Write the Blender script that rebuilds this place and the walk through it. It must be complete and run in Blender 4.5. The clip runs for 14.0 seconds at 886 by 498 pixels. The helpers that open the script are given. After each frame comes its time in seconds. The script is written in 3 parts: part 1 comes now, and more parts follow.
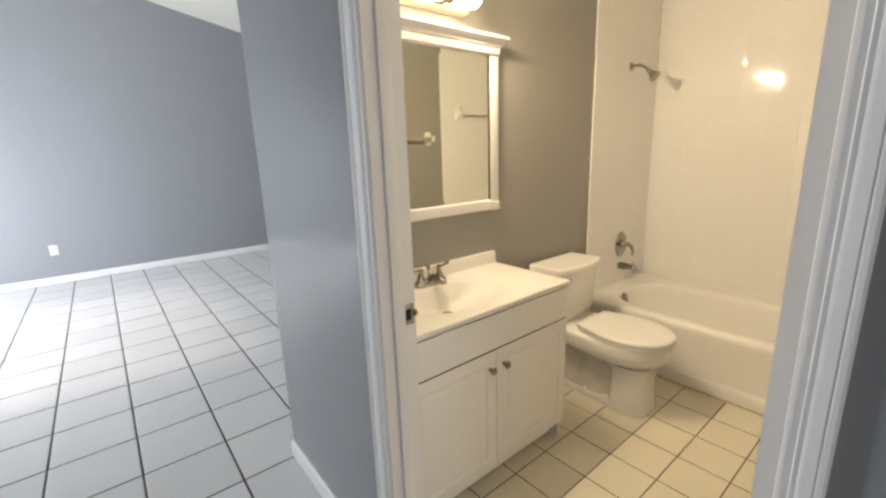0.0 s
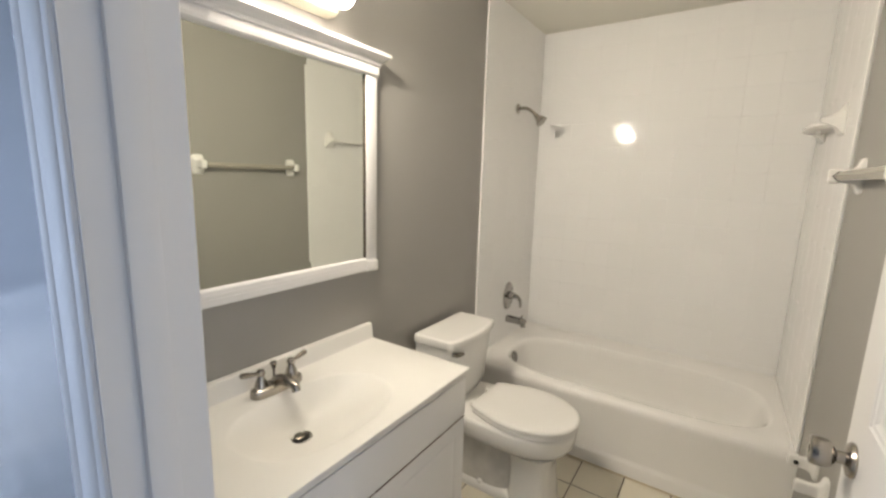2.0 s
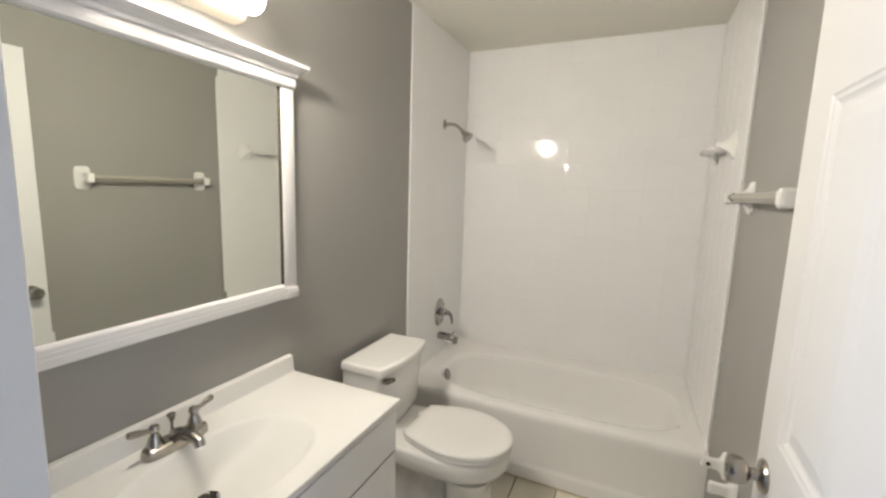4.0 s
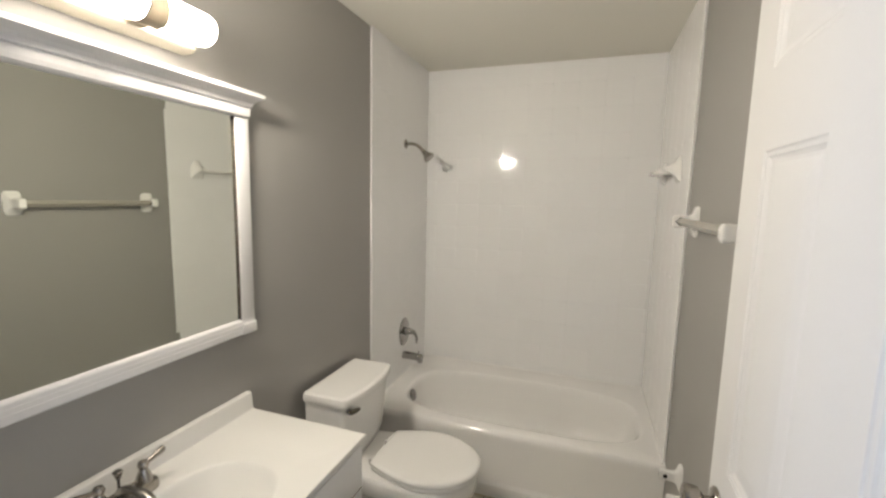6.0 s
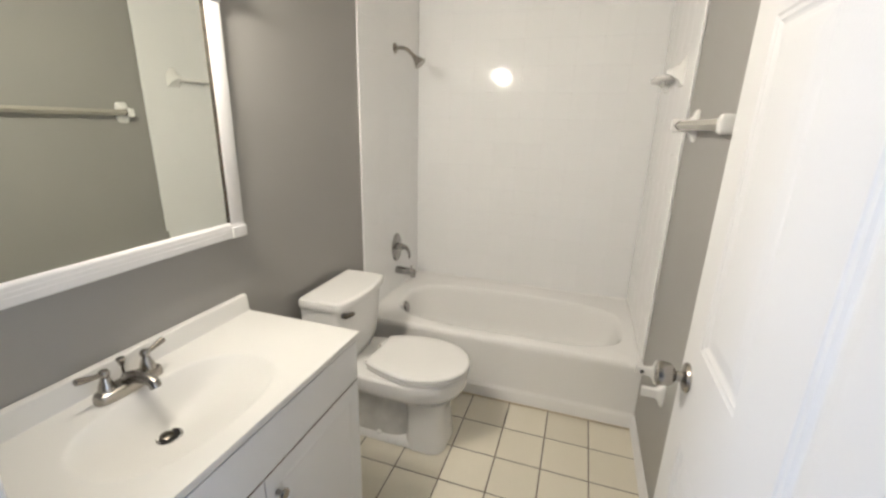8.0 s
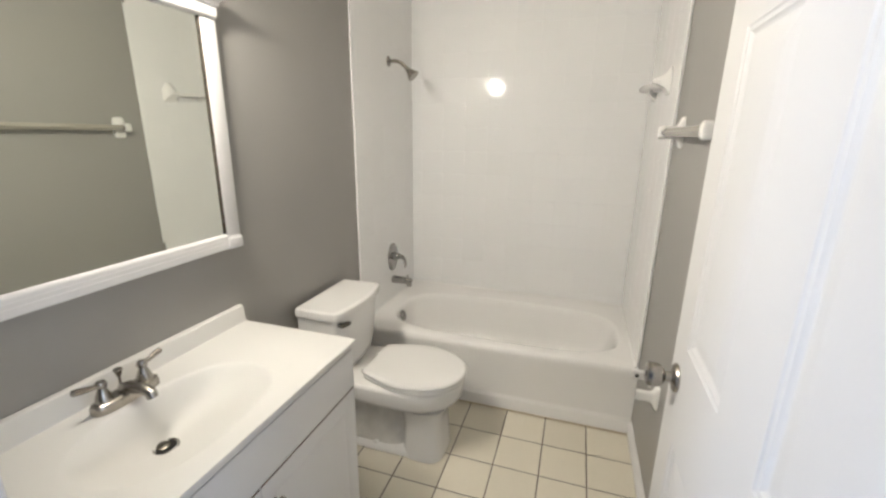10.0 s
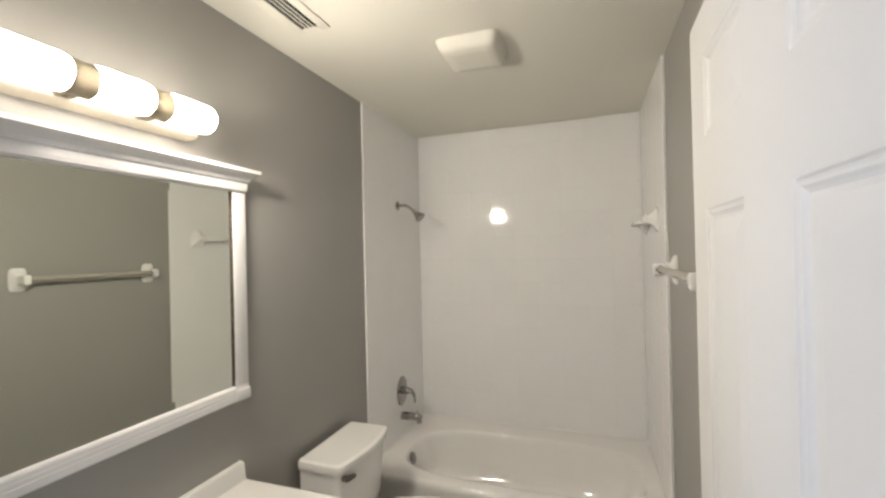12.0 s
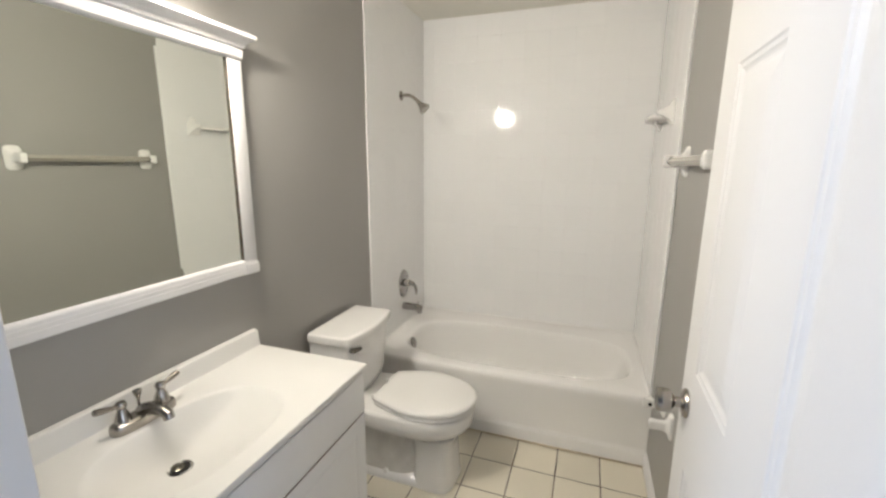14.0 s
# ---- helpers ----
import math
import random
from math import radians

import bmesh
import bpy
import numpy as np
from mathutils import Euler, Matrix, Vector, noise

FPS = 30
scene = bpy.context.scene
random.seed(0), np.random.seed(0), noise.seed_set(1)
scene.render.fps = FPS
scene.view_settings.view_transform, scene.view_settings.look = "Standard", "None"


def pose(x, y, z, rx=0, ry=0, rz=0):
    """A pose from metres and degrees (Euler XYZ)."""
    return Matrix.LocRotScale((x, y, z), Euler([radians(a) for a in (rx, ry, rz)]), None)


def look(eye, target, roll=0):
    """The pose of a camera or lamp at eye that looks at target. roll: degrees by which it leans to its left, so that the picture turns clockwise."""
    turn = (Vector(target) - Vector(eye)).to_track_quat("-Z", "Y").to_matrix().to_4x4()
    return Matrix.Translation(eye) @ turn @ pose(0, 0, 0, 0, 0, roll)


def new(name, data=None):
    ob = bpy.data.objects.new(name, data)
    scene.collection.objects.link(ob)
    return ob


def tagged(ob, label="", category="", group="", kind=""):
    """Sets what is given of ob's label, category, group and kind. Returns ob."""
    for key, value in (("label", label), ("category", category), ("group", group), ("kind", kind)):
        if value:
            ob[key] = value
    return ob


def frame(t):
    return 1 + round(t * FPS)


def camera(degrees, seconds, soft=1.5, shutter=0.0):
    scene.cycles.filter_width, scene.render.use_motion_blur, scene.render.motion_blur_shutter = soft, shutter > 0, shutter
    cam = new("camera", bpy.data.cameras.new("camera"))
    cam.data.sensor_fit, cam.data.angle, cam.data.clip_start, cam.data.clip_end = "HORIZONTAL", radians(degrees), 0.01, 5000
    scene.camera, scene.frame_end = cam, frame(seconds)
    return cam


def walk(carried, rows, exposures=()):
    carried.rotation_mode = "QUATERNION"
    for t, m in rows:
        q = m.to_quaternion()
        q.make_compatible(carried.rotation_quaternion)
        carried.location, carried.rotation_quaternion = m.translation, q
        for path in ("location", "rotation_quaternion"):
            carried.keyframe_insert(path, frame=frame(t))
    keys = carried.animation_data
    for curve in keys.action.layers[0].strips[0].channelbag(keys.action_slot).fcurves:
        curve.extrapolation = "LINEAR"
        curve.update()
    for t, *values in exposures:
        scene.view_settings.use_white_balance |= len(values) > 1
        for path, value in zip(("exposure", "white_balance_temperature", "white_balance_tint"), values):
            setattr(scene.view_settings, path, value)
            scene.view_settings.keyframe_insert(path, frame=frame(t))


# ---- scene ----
cam = camera(93.5, 14.0, soft=2.5)
PATH = [
    (0, (-0.282, -0.1, 1.37), (0.947, 1.413, 0.92), -1.9),
    (0.5, (-0.194, -0.024, 1.39), (1.291, 1.262, 1.017), -0.4),
    (1, (-0.068, 0.083, 1.398), (1.472, 1.309, 1.041), 0.4),
    (1.5, (0.019, 0.183, 1.407), (1.637, 1.313, 1.083), 1.4),
    (2, (0.083, 0.255, 1.446), (1.726, 1.346, 1.112), 1.6),
    (2.5, (0.102, 0.268, 1.454), (1.76, 1.339, 1.13), 1.6),
    (3, (0.099, 0.282, 1.441), (1.825, 1.256, 1.17), 1.7),
    (3.5, (0.128, 0.276, 1.48), (1.888, 1.179, 1.185), 1.8),
    (4, (0.15, 0.28, 1.485), (1.957, 1.089, 1.204), 1.8),
    (6.5, (0.159, 0.29, 1.573), (2.042, 0.903, 1.296), 1.1),
    (7, (0.16, 0.296, 1.526), (2.019, 0.891, 1.087), 1.6),
    (7.5, (0.161, 0.285, 1.476), (1.983, 0.878, 0.902), 1.6),
    (10, (0.142, 0.253, 1.472), (1.98, 0.837, 0.943), 0.7),
    (10.5, (0.137, 0.245, 1.585), (2.016, 0.869, 1.253), 0.0),
    (11, (0.121, 0.232, 1.573), (2.009, 0.884, 1.469), -0.9),
    (11.5, (0.118, 0.229, 1.586), (2.011, 0.877, 1.575), -1.1),
    (12, (0.116, 0.22, 1.587), (2.005, 0.875, 1.597), -1.3),
    (12.5, (0.123, 0.218, 1.584), (2.008, 0.885, 1.545), -1.2),
    (13, (0.115, 0.231, 1.552), (1.994, 0.9, 1.408), -0.7),
    (13.5, (0.121, 0.227, 1.506), (1.984, 0.9, 1.232), -0.3),
    (14, (0.109, 0.24, 1.474), (1.958, 0.883, 1.075), 0.4),
]
walk(cam, [(t, look(eye, target, roll)) for t, eye, target, roll in PATH],
     exposures=[(0.0, 0.34, 7600, 10), (0.5, 0.42, 7000, 10), (1.0, 0.28, 6300, 10), (1.5, 0.23, 6000, 10), (3.0, 0.25, 5800, 10), (4.0, 0.24, 5600, 10), (6.5, -0.03, 5700, 10), (7.5, 0.35, 5600, 10), (10.0, 0.33, 5530, 10), (11.0, 0.02, 5650, 10), (12.5, -0.07, 5700, 10), (13.5, 0.08, 5700, 10), (14.0, 0.33, 5540, 10)])

# ---- world and lights ----
WORLD = bpy.data.worlds.new("sky")
scene.world = WORLD
WORLD.use_nodes = True
sky = WORLD.node_tree.nodes.new("ShaderNodeTexSky")
sky.sky_type, sky.sun_disc, sky.sun_elevation, sky.sun_rotation = "NISHITA", False, radians(40), radians(200)
WORLD.node_tree.links.new(sky.outputs["Color"], WORLD.node_tree.nodes["Background"].inputs["Color"])
WORLD.node_tree.nodes["Background"].inputs["Strength"].default_value = 0.12


def area_lamp(name, m, sx, sy, watts, colour):
    data = bpy.data.lights.new(name, "AREA")
    data.shape, data.size, data.size_y, data.energy, data.color = "RECTANGLE", sx, sy, watts, colour
    ob = new(name, data)
    ob.matrix_world = m
    return ob


# daylight through the glazed patio door
area_lamp("patio_daylight", look((-2.90, 4.5, 1.1), (2.0, 5.6, 1.7)), 2.2, 1.9, 170, (0.70, 0.81, 1.0))
# light of an unseen window, added to brighten the hall face of the doorway
area_lamp("added_hall_light", look((-1.3, -2.93, 1.5), (-1.3, 0, 1.2)), 1.4, 1.2, 20, (0.84, 0.90, 1.0))
LAMP_GLOW = 17.0
LAMP_COLOUR = (1.0, 0.835, 0.62)
# added lamps stand in for the shades' light, aimed to brighten the tub end
for boost_x, out, watts in ((0.6435, (0.70, -0.62, -0.36), 7.5), (0.8275, (0.74, -0.58, -0.36), 7.5), (1.011, (0.82, -0.46, -0.36), 8.6)):
    area_lamp("bath_light_boost", look((boost_x, 1.244, 1.993), Vector((boost_x, 1.244, 1.993)) + Vector(out)), 0.072, 0.064, watts, LAMP_COLOUR)
# low sun through the patio door
sun = bpy.data.lights.new("sun", "SUN")
sun.energy, sun.angle, sun.color = 1.0, radians(4.0), (1.0, 0.96, 0.90)
new("sun", sun).matrix_world = look((-9, 7, 6), (-9 + 0.85, 7 - 0.12, 6 - 0.50))

# ---- materials ----
MATS = {}


def material(name, colour, rough=0.5, metal=0.0, spec=0.5, coat=0.0, vary=0.04, scale=8.0, grain=0.0, grain_scale=300.0,
             bump=0.0, bump_scale=60.0, wobble=0.0, wobble_scale=3.0, per_object=0.0, rough_vary=0.05):
    """A painted or glazed surface: slow stains, fine grain, relief at two sizes."""
    m = bpy.data.materials.new(name)
    m.use_nodes = True
    n, l = m.node_tree.nodes, m.node_tree.links
    b = n["Principled BSDF"]
    b.inputs["Roughness"].default_value, b.inputs["Metallic"].default_value = rough, metal
    b.inputs["Specular IOR Level"].default_value, b.inputs["Coat Weight"].default_value = spec, coat
    co = n.new("ShaderNodeTexCoord")
    geo = n.new("ShaderNodeNewGeometry")
    big = n.new("ShaderNodeTexNoise")
    big.inputs["Scale"].default_value, big.inputs["Detail"].default_value = scale, 6
    l.new(geo.outputs["Position"], big.inputs["Vector"])
    fine = n.new("ShaderNodeTexNoise")
    fine.inputs["Scale"].default_value, fine.inputs["Detail"].default_value = grain_scale, 3
    l.new(geo.outputs["Position"], fine.inputs["Vector"])

    def maths(op, a, c, d=None):
        q = n.new("ShaderNodeMath")
        q.operation = op
        for i, v in enumerate((a, c, d)):
            if v is None:
                continue
            if isinstance(v, (int, float)):
                q.inputs[i].default_value = v
            else:
                l.new(v, q.inputs[i])
        return q.outputs[0]
    value = maths("MULTIPLY_ADD", maths("SUBTRACT", big.outputs["Fac"], 0.5), vary * 2, 1.0)
    if grain:
        value = maths("MULTIPLY_ADD", maths("SUBTRACT", fine.outputs["Fac"], 0.5), grain * 2, value)
    if per_object:
        info = n.new("ShaderNodeObjectInfo")
        value = maths("MULTIPLY_ADD", maths("SUBTRACT", info.outputs["Random"], 0.5), per_object * 2, value)
    hue = n.new("ShaderNodeHueSaturation")
    hue.inputs["Color"].default_value = (*colour, 1)
    l.new(value, hue.inputs["Value"])
    l.new(hue.outputs["Color"], b.inputs["Base Color"])
    l.new(maths("MULTIPLY_ADD", maths("SUBTRACT", big.outputs["Fac"], 0.5), rough_vary * 2, rough), b.inputs["Roughness"])
    last = None
    for strength, sc, dist in ((bump, bump_scale, 0.002), (wobble, wobble_scale, 0.02)):
        if strength:
            t = n.new("ShaderNodeTexNoise")
            t.inputs["Scale"].default_value, t.inputs["Detail"].default_value = sc, 2
            l.new(geo.outputs["Position"], t.inputs["Vector"])
            k = n.new("ShaderNodeBump")
            k.inputs["Strength"].default_value, k.inputs["Distance"].default_value = strength, dist
            l.new(t.outputs["Fac"], k.inputs["Height"])
            if last:
                l.new(last, k.inputs["Normal"])
            last = k.outputs["Normal"]
    if last:
        l.new(last, b.inputs["Normal"])
    MATS[name] = m
    return m


PAINT = material("grey wall paint", (0.328, 0.319, 0.298), 0.42, vary=0.03, scale=1.6, grain=0.02, grain_scale=220, bump=0.12, bump_scale=260, wobble=0.10, wobble_scale=2.2)
# hall walls: daylight's blue, and the door wall's shade, are put into the grey
PAINT_HALL = material("semi-gloss grey paint with daylight tint", (0.27, 0.28, 0.30), 0.15, vary=0.03, scale=1.6, grain=0.02, grain_scale=220, bump=0.10, bump_scale=240, wobble=0.12, wobble_scale=2.0, rough_vary=0.03)
PAINT_FAR = material("grey wall paint with daylight tint", (0.285, 0.295, 0.315), 0.5, vary=0.03, scale=1.2, grain=0.02, grain_scale=200, bump=0.1, bump_scale=240)
CEILING = material("ceiling paint", (0.74, 0.72, 0.645), 0.8, vary=0.03, scale=1.5, bump=0.15, bump_scale=200)
TRIM = material("white trim paint", (0.77, 0.76, 0.755), 0.55, spec=0.35, vary=0.02, scale=6, bump=0.08, bump_scale=140, wobble=0.05, wobble_scale=9)
DOORPAINT = material("white door paint", (0.72, 0.715, 0.71), 0.48, vary=0.02, scale=4, grain=0.01, grain_scale=160, bump=0.10, bump_scale=180)
WALLTILE = material("white glazed wall tile", (0.87, 0.867, 0.862), 0.065, vary=0.015, scale=3, wobble=0.035, wobble_scale=9, per_object=0.007, rough_vary=0.03)
WALLGROUT = material("white wall grout", (0.87, 0.865, 0.855), 0.15, vary=0.03, scale=12)
FLOORTILE = material("cream floor tile", (0.74, 0.695, 0.575), 0.36, vary=0.05, scale=5, grain=0.03, grain_scale=90, wobble=0.06, wobble_scale=12, per_object=0.05)
FLOORGROUT = material("brown floor grout", (0.10, 0.07, 0.05), 0.9, vary=0.2, scale=10)
HALLTILE = material("pale grey floor tile", (0.70, 0.70, 0.71), 0.37, vary=0.05, scale=4, grain=0.02, grain_scale=70, wobble=0.05, wobble_scale=8, per_object=0.05)
HALLGROUT = material("dark floor grout", (0.07, 0.06, 0.055), 0.9, vary=0.2, scale=10)
PORCELAIN = material("white porcelain", (0.83, 0.82, 0.795), 0.08, vary=0.01, scale=4, rough_vary=0.02)
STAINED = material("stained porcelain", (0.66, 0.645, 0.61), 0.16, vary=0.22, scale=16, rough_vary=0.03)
ENAMEL = material("white tub enamel", (0.86, 0.85, 0.83), 0.09, vary=0.015, scale=4, rough_vary=0.04)
PLASTIC = material("white plastic", (0.80, 0.79, 0.765), 0.19, vary=0.015, scale=6)
MARBLE = material("cream cultured marble", (0.745, 0.735, 0.705), 0.42, spec=0.4, vary=0.02, scale=5, rough_vary=0.04)
CABINET = material("white cabinet foil", (0.80, 0.79, 0.775), 0.34, vary=0.015, scale=5)
NICKEL = material("brushed nickel", (0.38, 0.355, 0.32), 0.24, metal=1.0, vary=0.06, scale=40, bump=0.05, bump_scale=400)
CHROME = material("chrome", (0.36, 0.35, 0.335), 0.10, metal=1.0, vary=0.03, scale=30)
# near-black that stands in for the shade inside holes and slots
DARK = material("hollow shade", (0.012, 0.011, 0.010), 0.8)
RUST = material("rusty hinge steel", (0.16, 0.10, 0.06), 0.6, metal=0.6, vary=0.3, scale=60)
# darker chrome for the flush arm and the sink stopper
DARKCHROME = material("dark chrome", (0.17, 0.155, 0.13), 0.2, metal=1.0, vary=0.15, scale=60)
DARKBROWN = material("dark brown", (0.045, 0.035, 0.022), 0.9, vary=0.2, scale=30)
GAPSHADE = material("brown gap shade", (0.16, 0.11, 0.07), 0.8, vary=0.1, scale=30)
CAULK = material("aged caulk", (0.60, 0.52, 0.38), 0.6, vary=0.15, scale=30)
LAMPMETAL = material("warm painted lamp metal", (0.22, 0.185, 0.13), 0.6, metal=0.0, vary=0.04, scale=20)
LAMPCREAM = material("cream painted lamp plate", (0.50, 0.46, 0.38), 0.5, vary=0.04, scale=20)

MIRROR = bpy.data.materials.new("mirror")
MIRROR.use_nodes = True
mb = MIRROR.node_tree.nodes["Principled BSDF"]
mb.inputs["Base Color"].default_value, mb.inputs["Metallic"].default_value, mb.inputs["Roughness"].default_value = (0.86, 0.885, 0.83, 1), 1.0, 0.01
GLOW = bpy.data.materials.new("lit frosted glass")
GLOW.use_nodes = True
gb = GLOW.node_tree.nodes["Principled BSDF"]
gb.inputs["Base Color"].default_value, gb.inputs["Roughness"].default_value = (0.85, 0.83, 0.78, 1), 0.3
gb.inputs["Emission Color"].default_value, gb.inputs["Emission Strength"].default_value = (*LAMP_COLOUR, 1), LAMP_GLOW
PANE = bpy.data.materials.new("window glass")
PANE.use_nodes = True
pb = PANE.node_tree.nodes["Principled BSDF"]
pb.inputs["Transmission Weight"].default_value, pb.inputs["Roughness"].default_value = 1.0, 0.0


# ---- building helpers ----
def thing(name, base, label, category, group="", kind=""):
    ob = new(name)
    ob.location = base
    return tagged(ob, label, category, group, kind)


def root_place(ob):
    p = Vector((0, 0, 0))
    while ob:
        p += ob.location
        ob = ob.parent
    return p


def finish(bm, name, mat, smooth=True, angle=38):
    me = bpy.data.meshes.new(name)
    bmesh.ops.recalc_face_normals(bm, faces=bm.faces)
    if smooth:
        for f in bm.faces:
            f.smooth = len(f.verts) <= 4
        for e in bm.edges:
            if len(e.link_faces) == 2 and e.calc_face_angle(0) > radians(angle):
                e.smooth = False
    bm.to_mesh(me)
    bm.free()
    me.materials.append(mat)
    return me


def part(name, bm, mat, parent, label="", smooth=True, angle=38):
    """One mesh under a thing or a part; its vertices come in world places."""
    bm.transform(Matrix.Translation(-root_place(parent)))
    ob = new(name, finish(bm, name, mat, smooth, angle))
    ob.parent = parent
    return tagged(ob, label)


def solo(name, bm, mat, base, label, category="", kind="", group="", angle=38):
    """A thing that is one mesh."""
    bm.transform(Matrix.Translation(-Vector(base)))
    ob = new(name, finish(bm, name, mat, True, angle))
    ob.location = base
    return tagged(ob, label, category, group, kind)


def box(x0, x1, y0, y1, z0, z1, r=0.0, seg=2, bm=None):
    bm = bm or bmesh.new()
    m = Matrix.Translation(((x0 + x1) / 2, (y0 + y1) / 2, (z0 + z1) / 2)) @ Matrix.Diagonal((abs(x1 - x0), abs(y1 - y0), abs(z1 - z0), 1))
    made = bmesh.ops.create_cube(bm, size=1, matrix=m)
    if r:
        edges = {e for v in made["verts"] for e in v.link_edges}
        bmesh.ops.bevel(bm, geom=list(edges), offset=r, segments=seg, profile=0.5, affect="EDGES")
    return bm


def rings(loops, cap_first=True, cap_last=True, closed=False, bm=None):
    """Skin a row of loops of equal length."""
    bm = bm or bmesh.new()
    vs = [[bm.verts.new(p) for p in loop] for loop in loops]
    n = len(loops[0])
    pairs = list(zip(vs, vs[1:])) + ([(vs[-1], vs[0])] if closed else [])
    for a, b in pairs:
        for i in range(n):
            bm.faces.new((a[i], a[(i + 1) % n], b[(i + 1) % n], b[i]))
    if cap_first:
        bm.faces.new(vs[0])
    if cap_last:
        bm.faces.new(vs[-1])
    return bm


def lathe(profile, m, n=24, bm=None):
    """Turn a profile of (radius, height) about the z axis of m."""
    loops = []
    for r, h in profile:
        loops.append([m @ Vector((max(r, 1e-4) * math.cos(2 * math.pi * i / n), max(r, 1e-4) * math.sin(2 * math.pi * i / n), h)) for i in range(n)])
    return rings(loops, bm=bm)


def tube(points, radii, n=12, squash=1.0, bm=None):
    """A round bar along points."""
    pts = [Vector(p) for p in points]
    loops, side = [], None
    for i, p in enumerate(pts):
        d = (pts[min(i + 1, len(pts) - 1)] - pts[max(i - 1, 0)]).normalized()
        if side is None:
            side = d.orthogonal().normalized()
        side = (side - d * side.dot(d)).normalized()
        up = d.cross(side)
        r = radii[i] if isinstance(radii, (list, tuple)) else radii
        loops.append([p + r * (math.cos(2 * math.pi * k / n) * side + squash * math.sin(2 * math.pi * k / n) * up) for k in range(n)])
    return rings(loops, bm=bm)


def extrude_profile(profile, place_a, place_b, bm=None):
    """A moulding: the profile, as 3D points by two functions, swept from one end to the other."""
    return rings([[place_a(u, v) for u, v in profile], [place_b(u, v) for u, v in profile]], bm=bm)


def super_ring(cx, cy, z, a, b, power, n=64):
    out = []
    for i in range(n):
        t = 2 * math.pi * i / n
        c, s = math.cos(t), math.sin(t)
        out.append(Vector((cx + a * math.copysign(abs(c) ** (2 / power), c), cy + b * math.copysign(abs(s) ** (2 / power), s), z)))
    return out


def rect_ring(loop, cx, cy, x0, x1, y0, y1, z):
    """The points of a rectangle that lie outward of a loop's points, its corners among them."""
    out = []
    for p in loop:
        dx, dy = p.x - cx, p.y - cy
        k = min(((x1 - cx) / dx if dx > 0 else (x0 - cx) / dx) if abs(dx) > 1e-6 else 1e9, ((y1 - cy) / dy if dy > 0 else (y0 - cy) / dy) if abs(dy) > 1e-6 else 1e9)
        out.append(Vector((cx + dx * k, cy + dy * k, z)))
    for corner in ((x0, y0), (x0, y1), (x1, y0), (x1, y1)):
        i = min(range(len(out)), key=lambda j: (out[j].x - corner[0]) ** 2 + (out[j].y - corner[1]) ** 2)
        out[i] = Vector((*corner, z))
    return out


# ---- the plan, in metres ----
IN, HALL = 0.335, 0.230          # door wall: bathroom face, hall face
VAN, RIGHT = 1.410, -0.120       # painted faces of the two long walls
BACK = 3.0                       # face of the tiled end wall
TOP = 2.436                      # bathroom ceiling
JL, JR = 0.792, -0.032           # the door opening between its jambs
HEAD = 2.065
TILE_FROM, TUB_TOP = 2.182, 0.375


def structure(name, bm, mat, label, category):
    return solo(name, bm, mat, (0, 0, 0), label, category, "structure")


# walls
structure("wall_vanity", box(IN, 3.12, VAN, 1.690, 0, 3.9), PAINT, "smooth grey painted wall behind the vanity", "wall")
structure("wall_end", box(3.012, 3.12, -0.24, VAN, 0, 3.9), PAINT, "wall behind the bathtub tiles", "wall")
structure("wall_towel", box(IN, 3.012, -0.24, RIGHT, 0, 3.9), PAINT, "smooth grey painted wall with a towel bar", "wall")
bm = box(HALL, IN, JL + 0.02, 1.690, 0, 3.9)
box(HALL, IN, JR - 0.02, JL + 0.02, HEAD + 0.02, 3.9, bm=bm)
box(HALL, IN, -3.0, JR - 0.02, 0, 3.9, bm=bm)
structure("wall_door", bm, PAINT_HALL, "grey semi-gloss painted wall with the bathroom doorway", "wall")
structure("ceiling", box(IN, 3.012, RIGHT, VAN, TOP, TOP + 0.08), CEILING, "flat off-white painted bathroom ceiling", "ceiling")
# the hall and the living room beyond the corner
structure("wall_far", box(-3.12, 4.6, 6.5, 6.62, 0, 4.2), PAINT_FAR, "daylight-tinted grey painted living room wall", "wall")
structure("wall_side", box(4.5, 4.62, 1.690, 6.5, 0, 4.2), PAINT_FAR, "daylight-tinted grey painted living room side wall", "wall")
structure("wall_back", box(3.12, 4.5, 1.41, 1.690, 0, 4.2), PAINT_FAR, "daylight-tinted grey painted wall", "wall")
bm = box(-3.12, -3.0, -3.0, 3.4, 0, 4.2)
box(-3.12, -3.0, 5.8, 6.5, 0, 4.2, bm=bm)
box(-3.12, -3.0, 3.4, 5.8, 2.1, 4.2, bm=bm)
structure("wall_patio", bm, PAINT_FAR, "daylight-tinted grey painted wall with a glazed patio door", "wall")
bm = box(-3.12, -2.1, -3.12, -3.0, 0, 4.2)
box(-0.5, 0.335, -3.12, -3.0, 0, 4.2, bm=bm)
box(-2.1, -0.5, -3.12, -3.0, 0, 0.85, bm=bm)
box(-2.1, -0.5, -3.12, -3.0, 2.15, 4.2, bm=bm)
structure("wall_window", bm, PAINT_FAR, "daylight-tinted grey painted wall with an added window", "wall")
slope = lambda x: 3.37 - 0.21 * (x - 0.2)
bm = rings([[(x, y, slope(x) + dz) for x, dz in ((-3.12, 0), (4.62, 0), (4.62, 0.1), (-3.12, 0.1))] for y in (-3.12, 6.62)])
structure("ceiling_living", bm, CEILING, "sloping white living room ceiling", "ceiling")


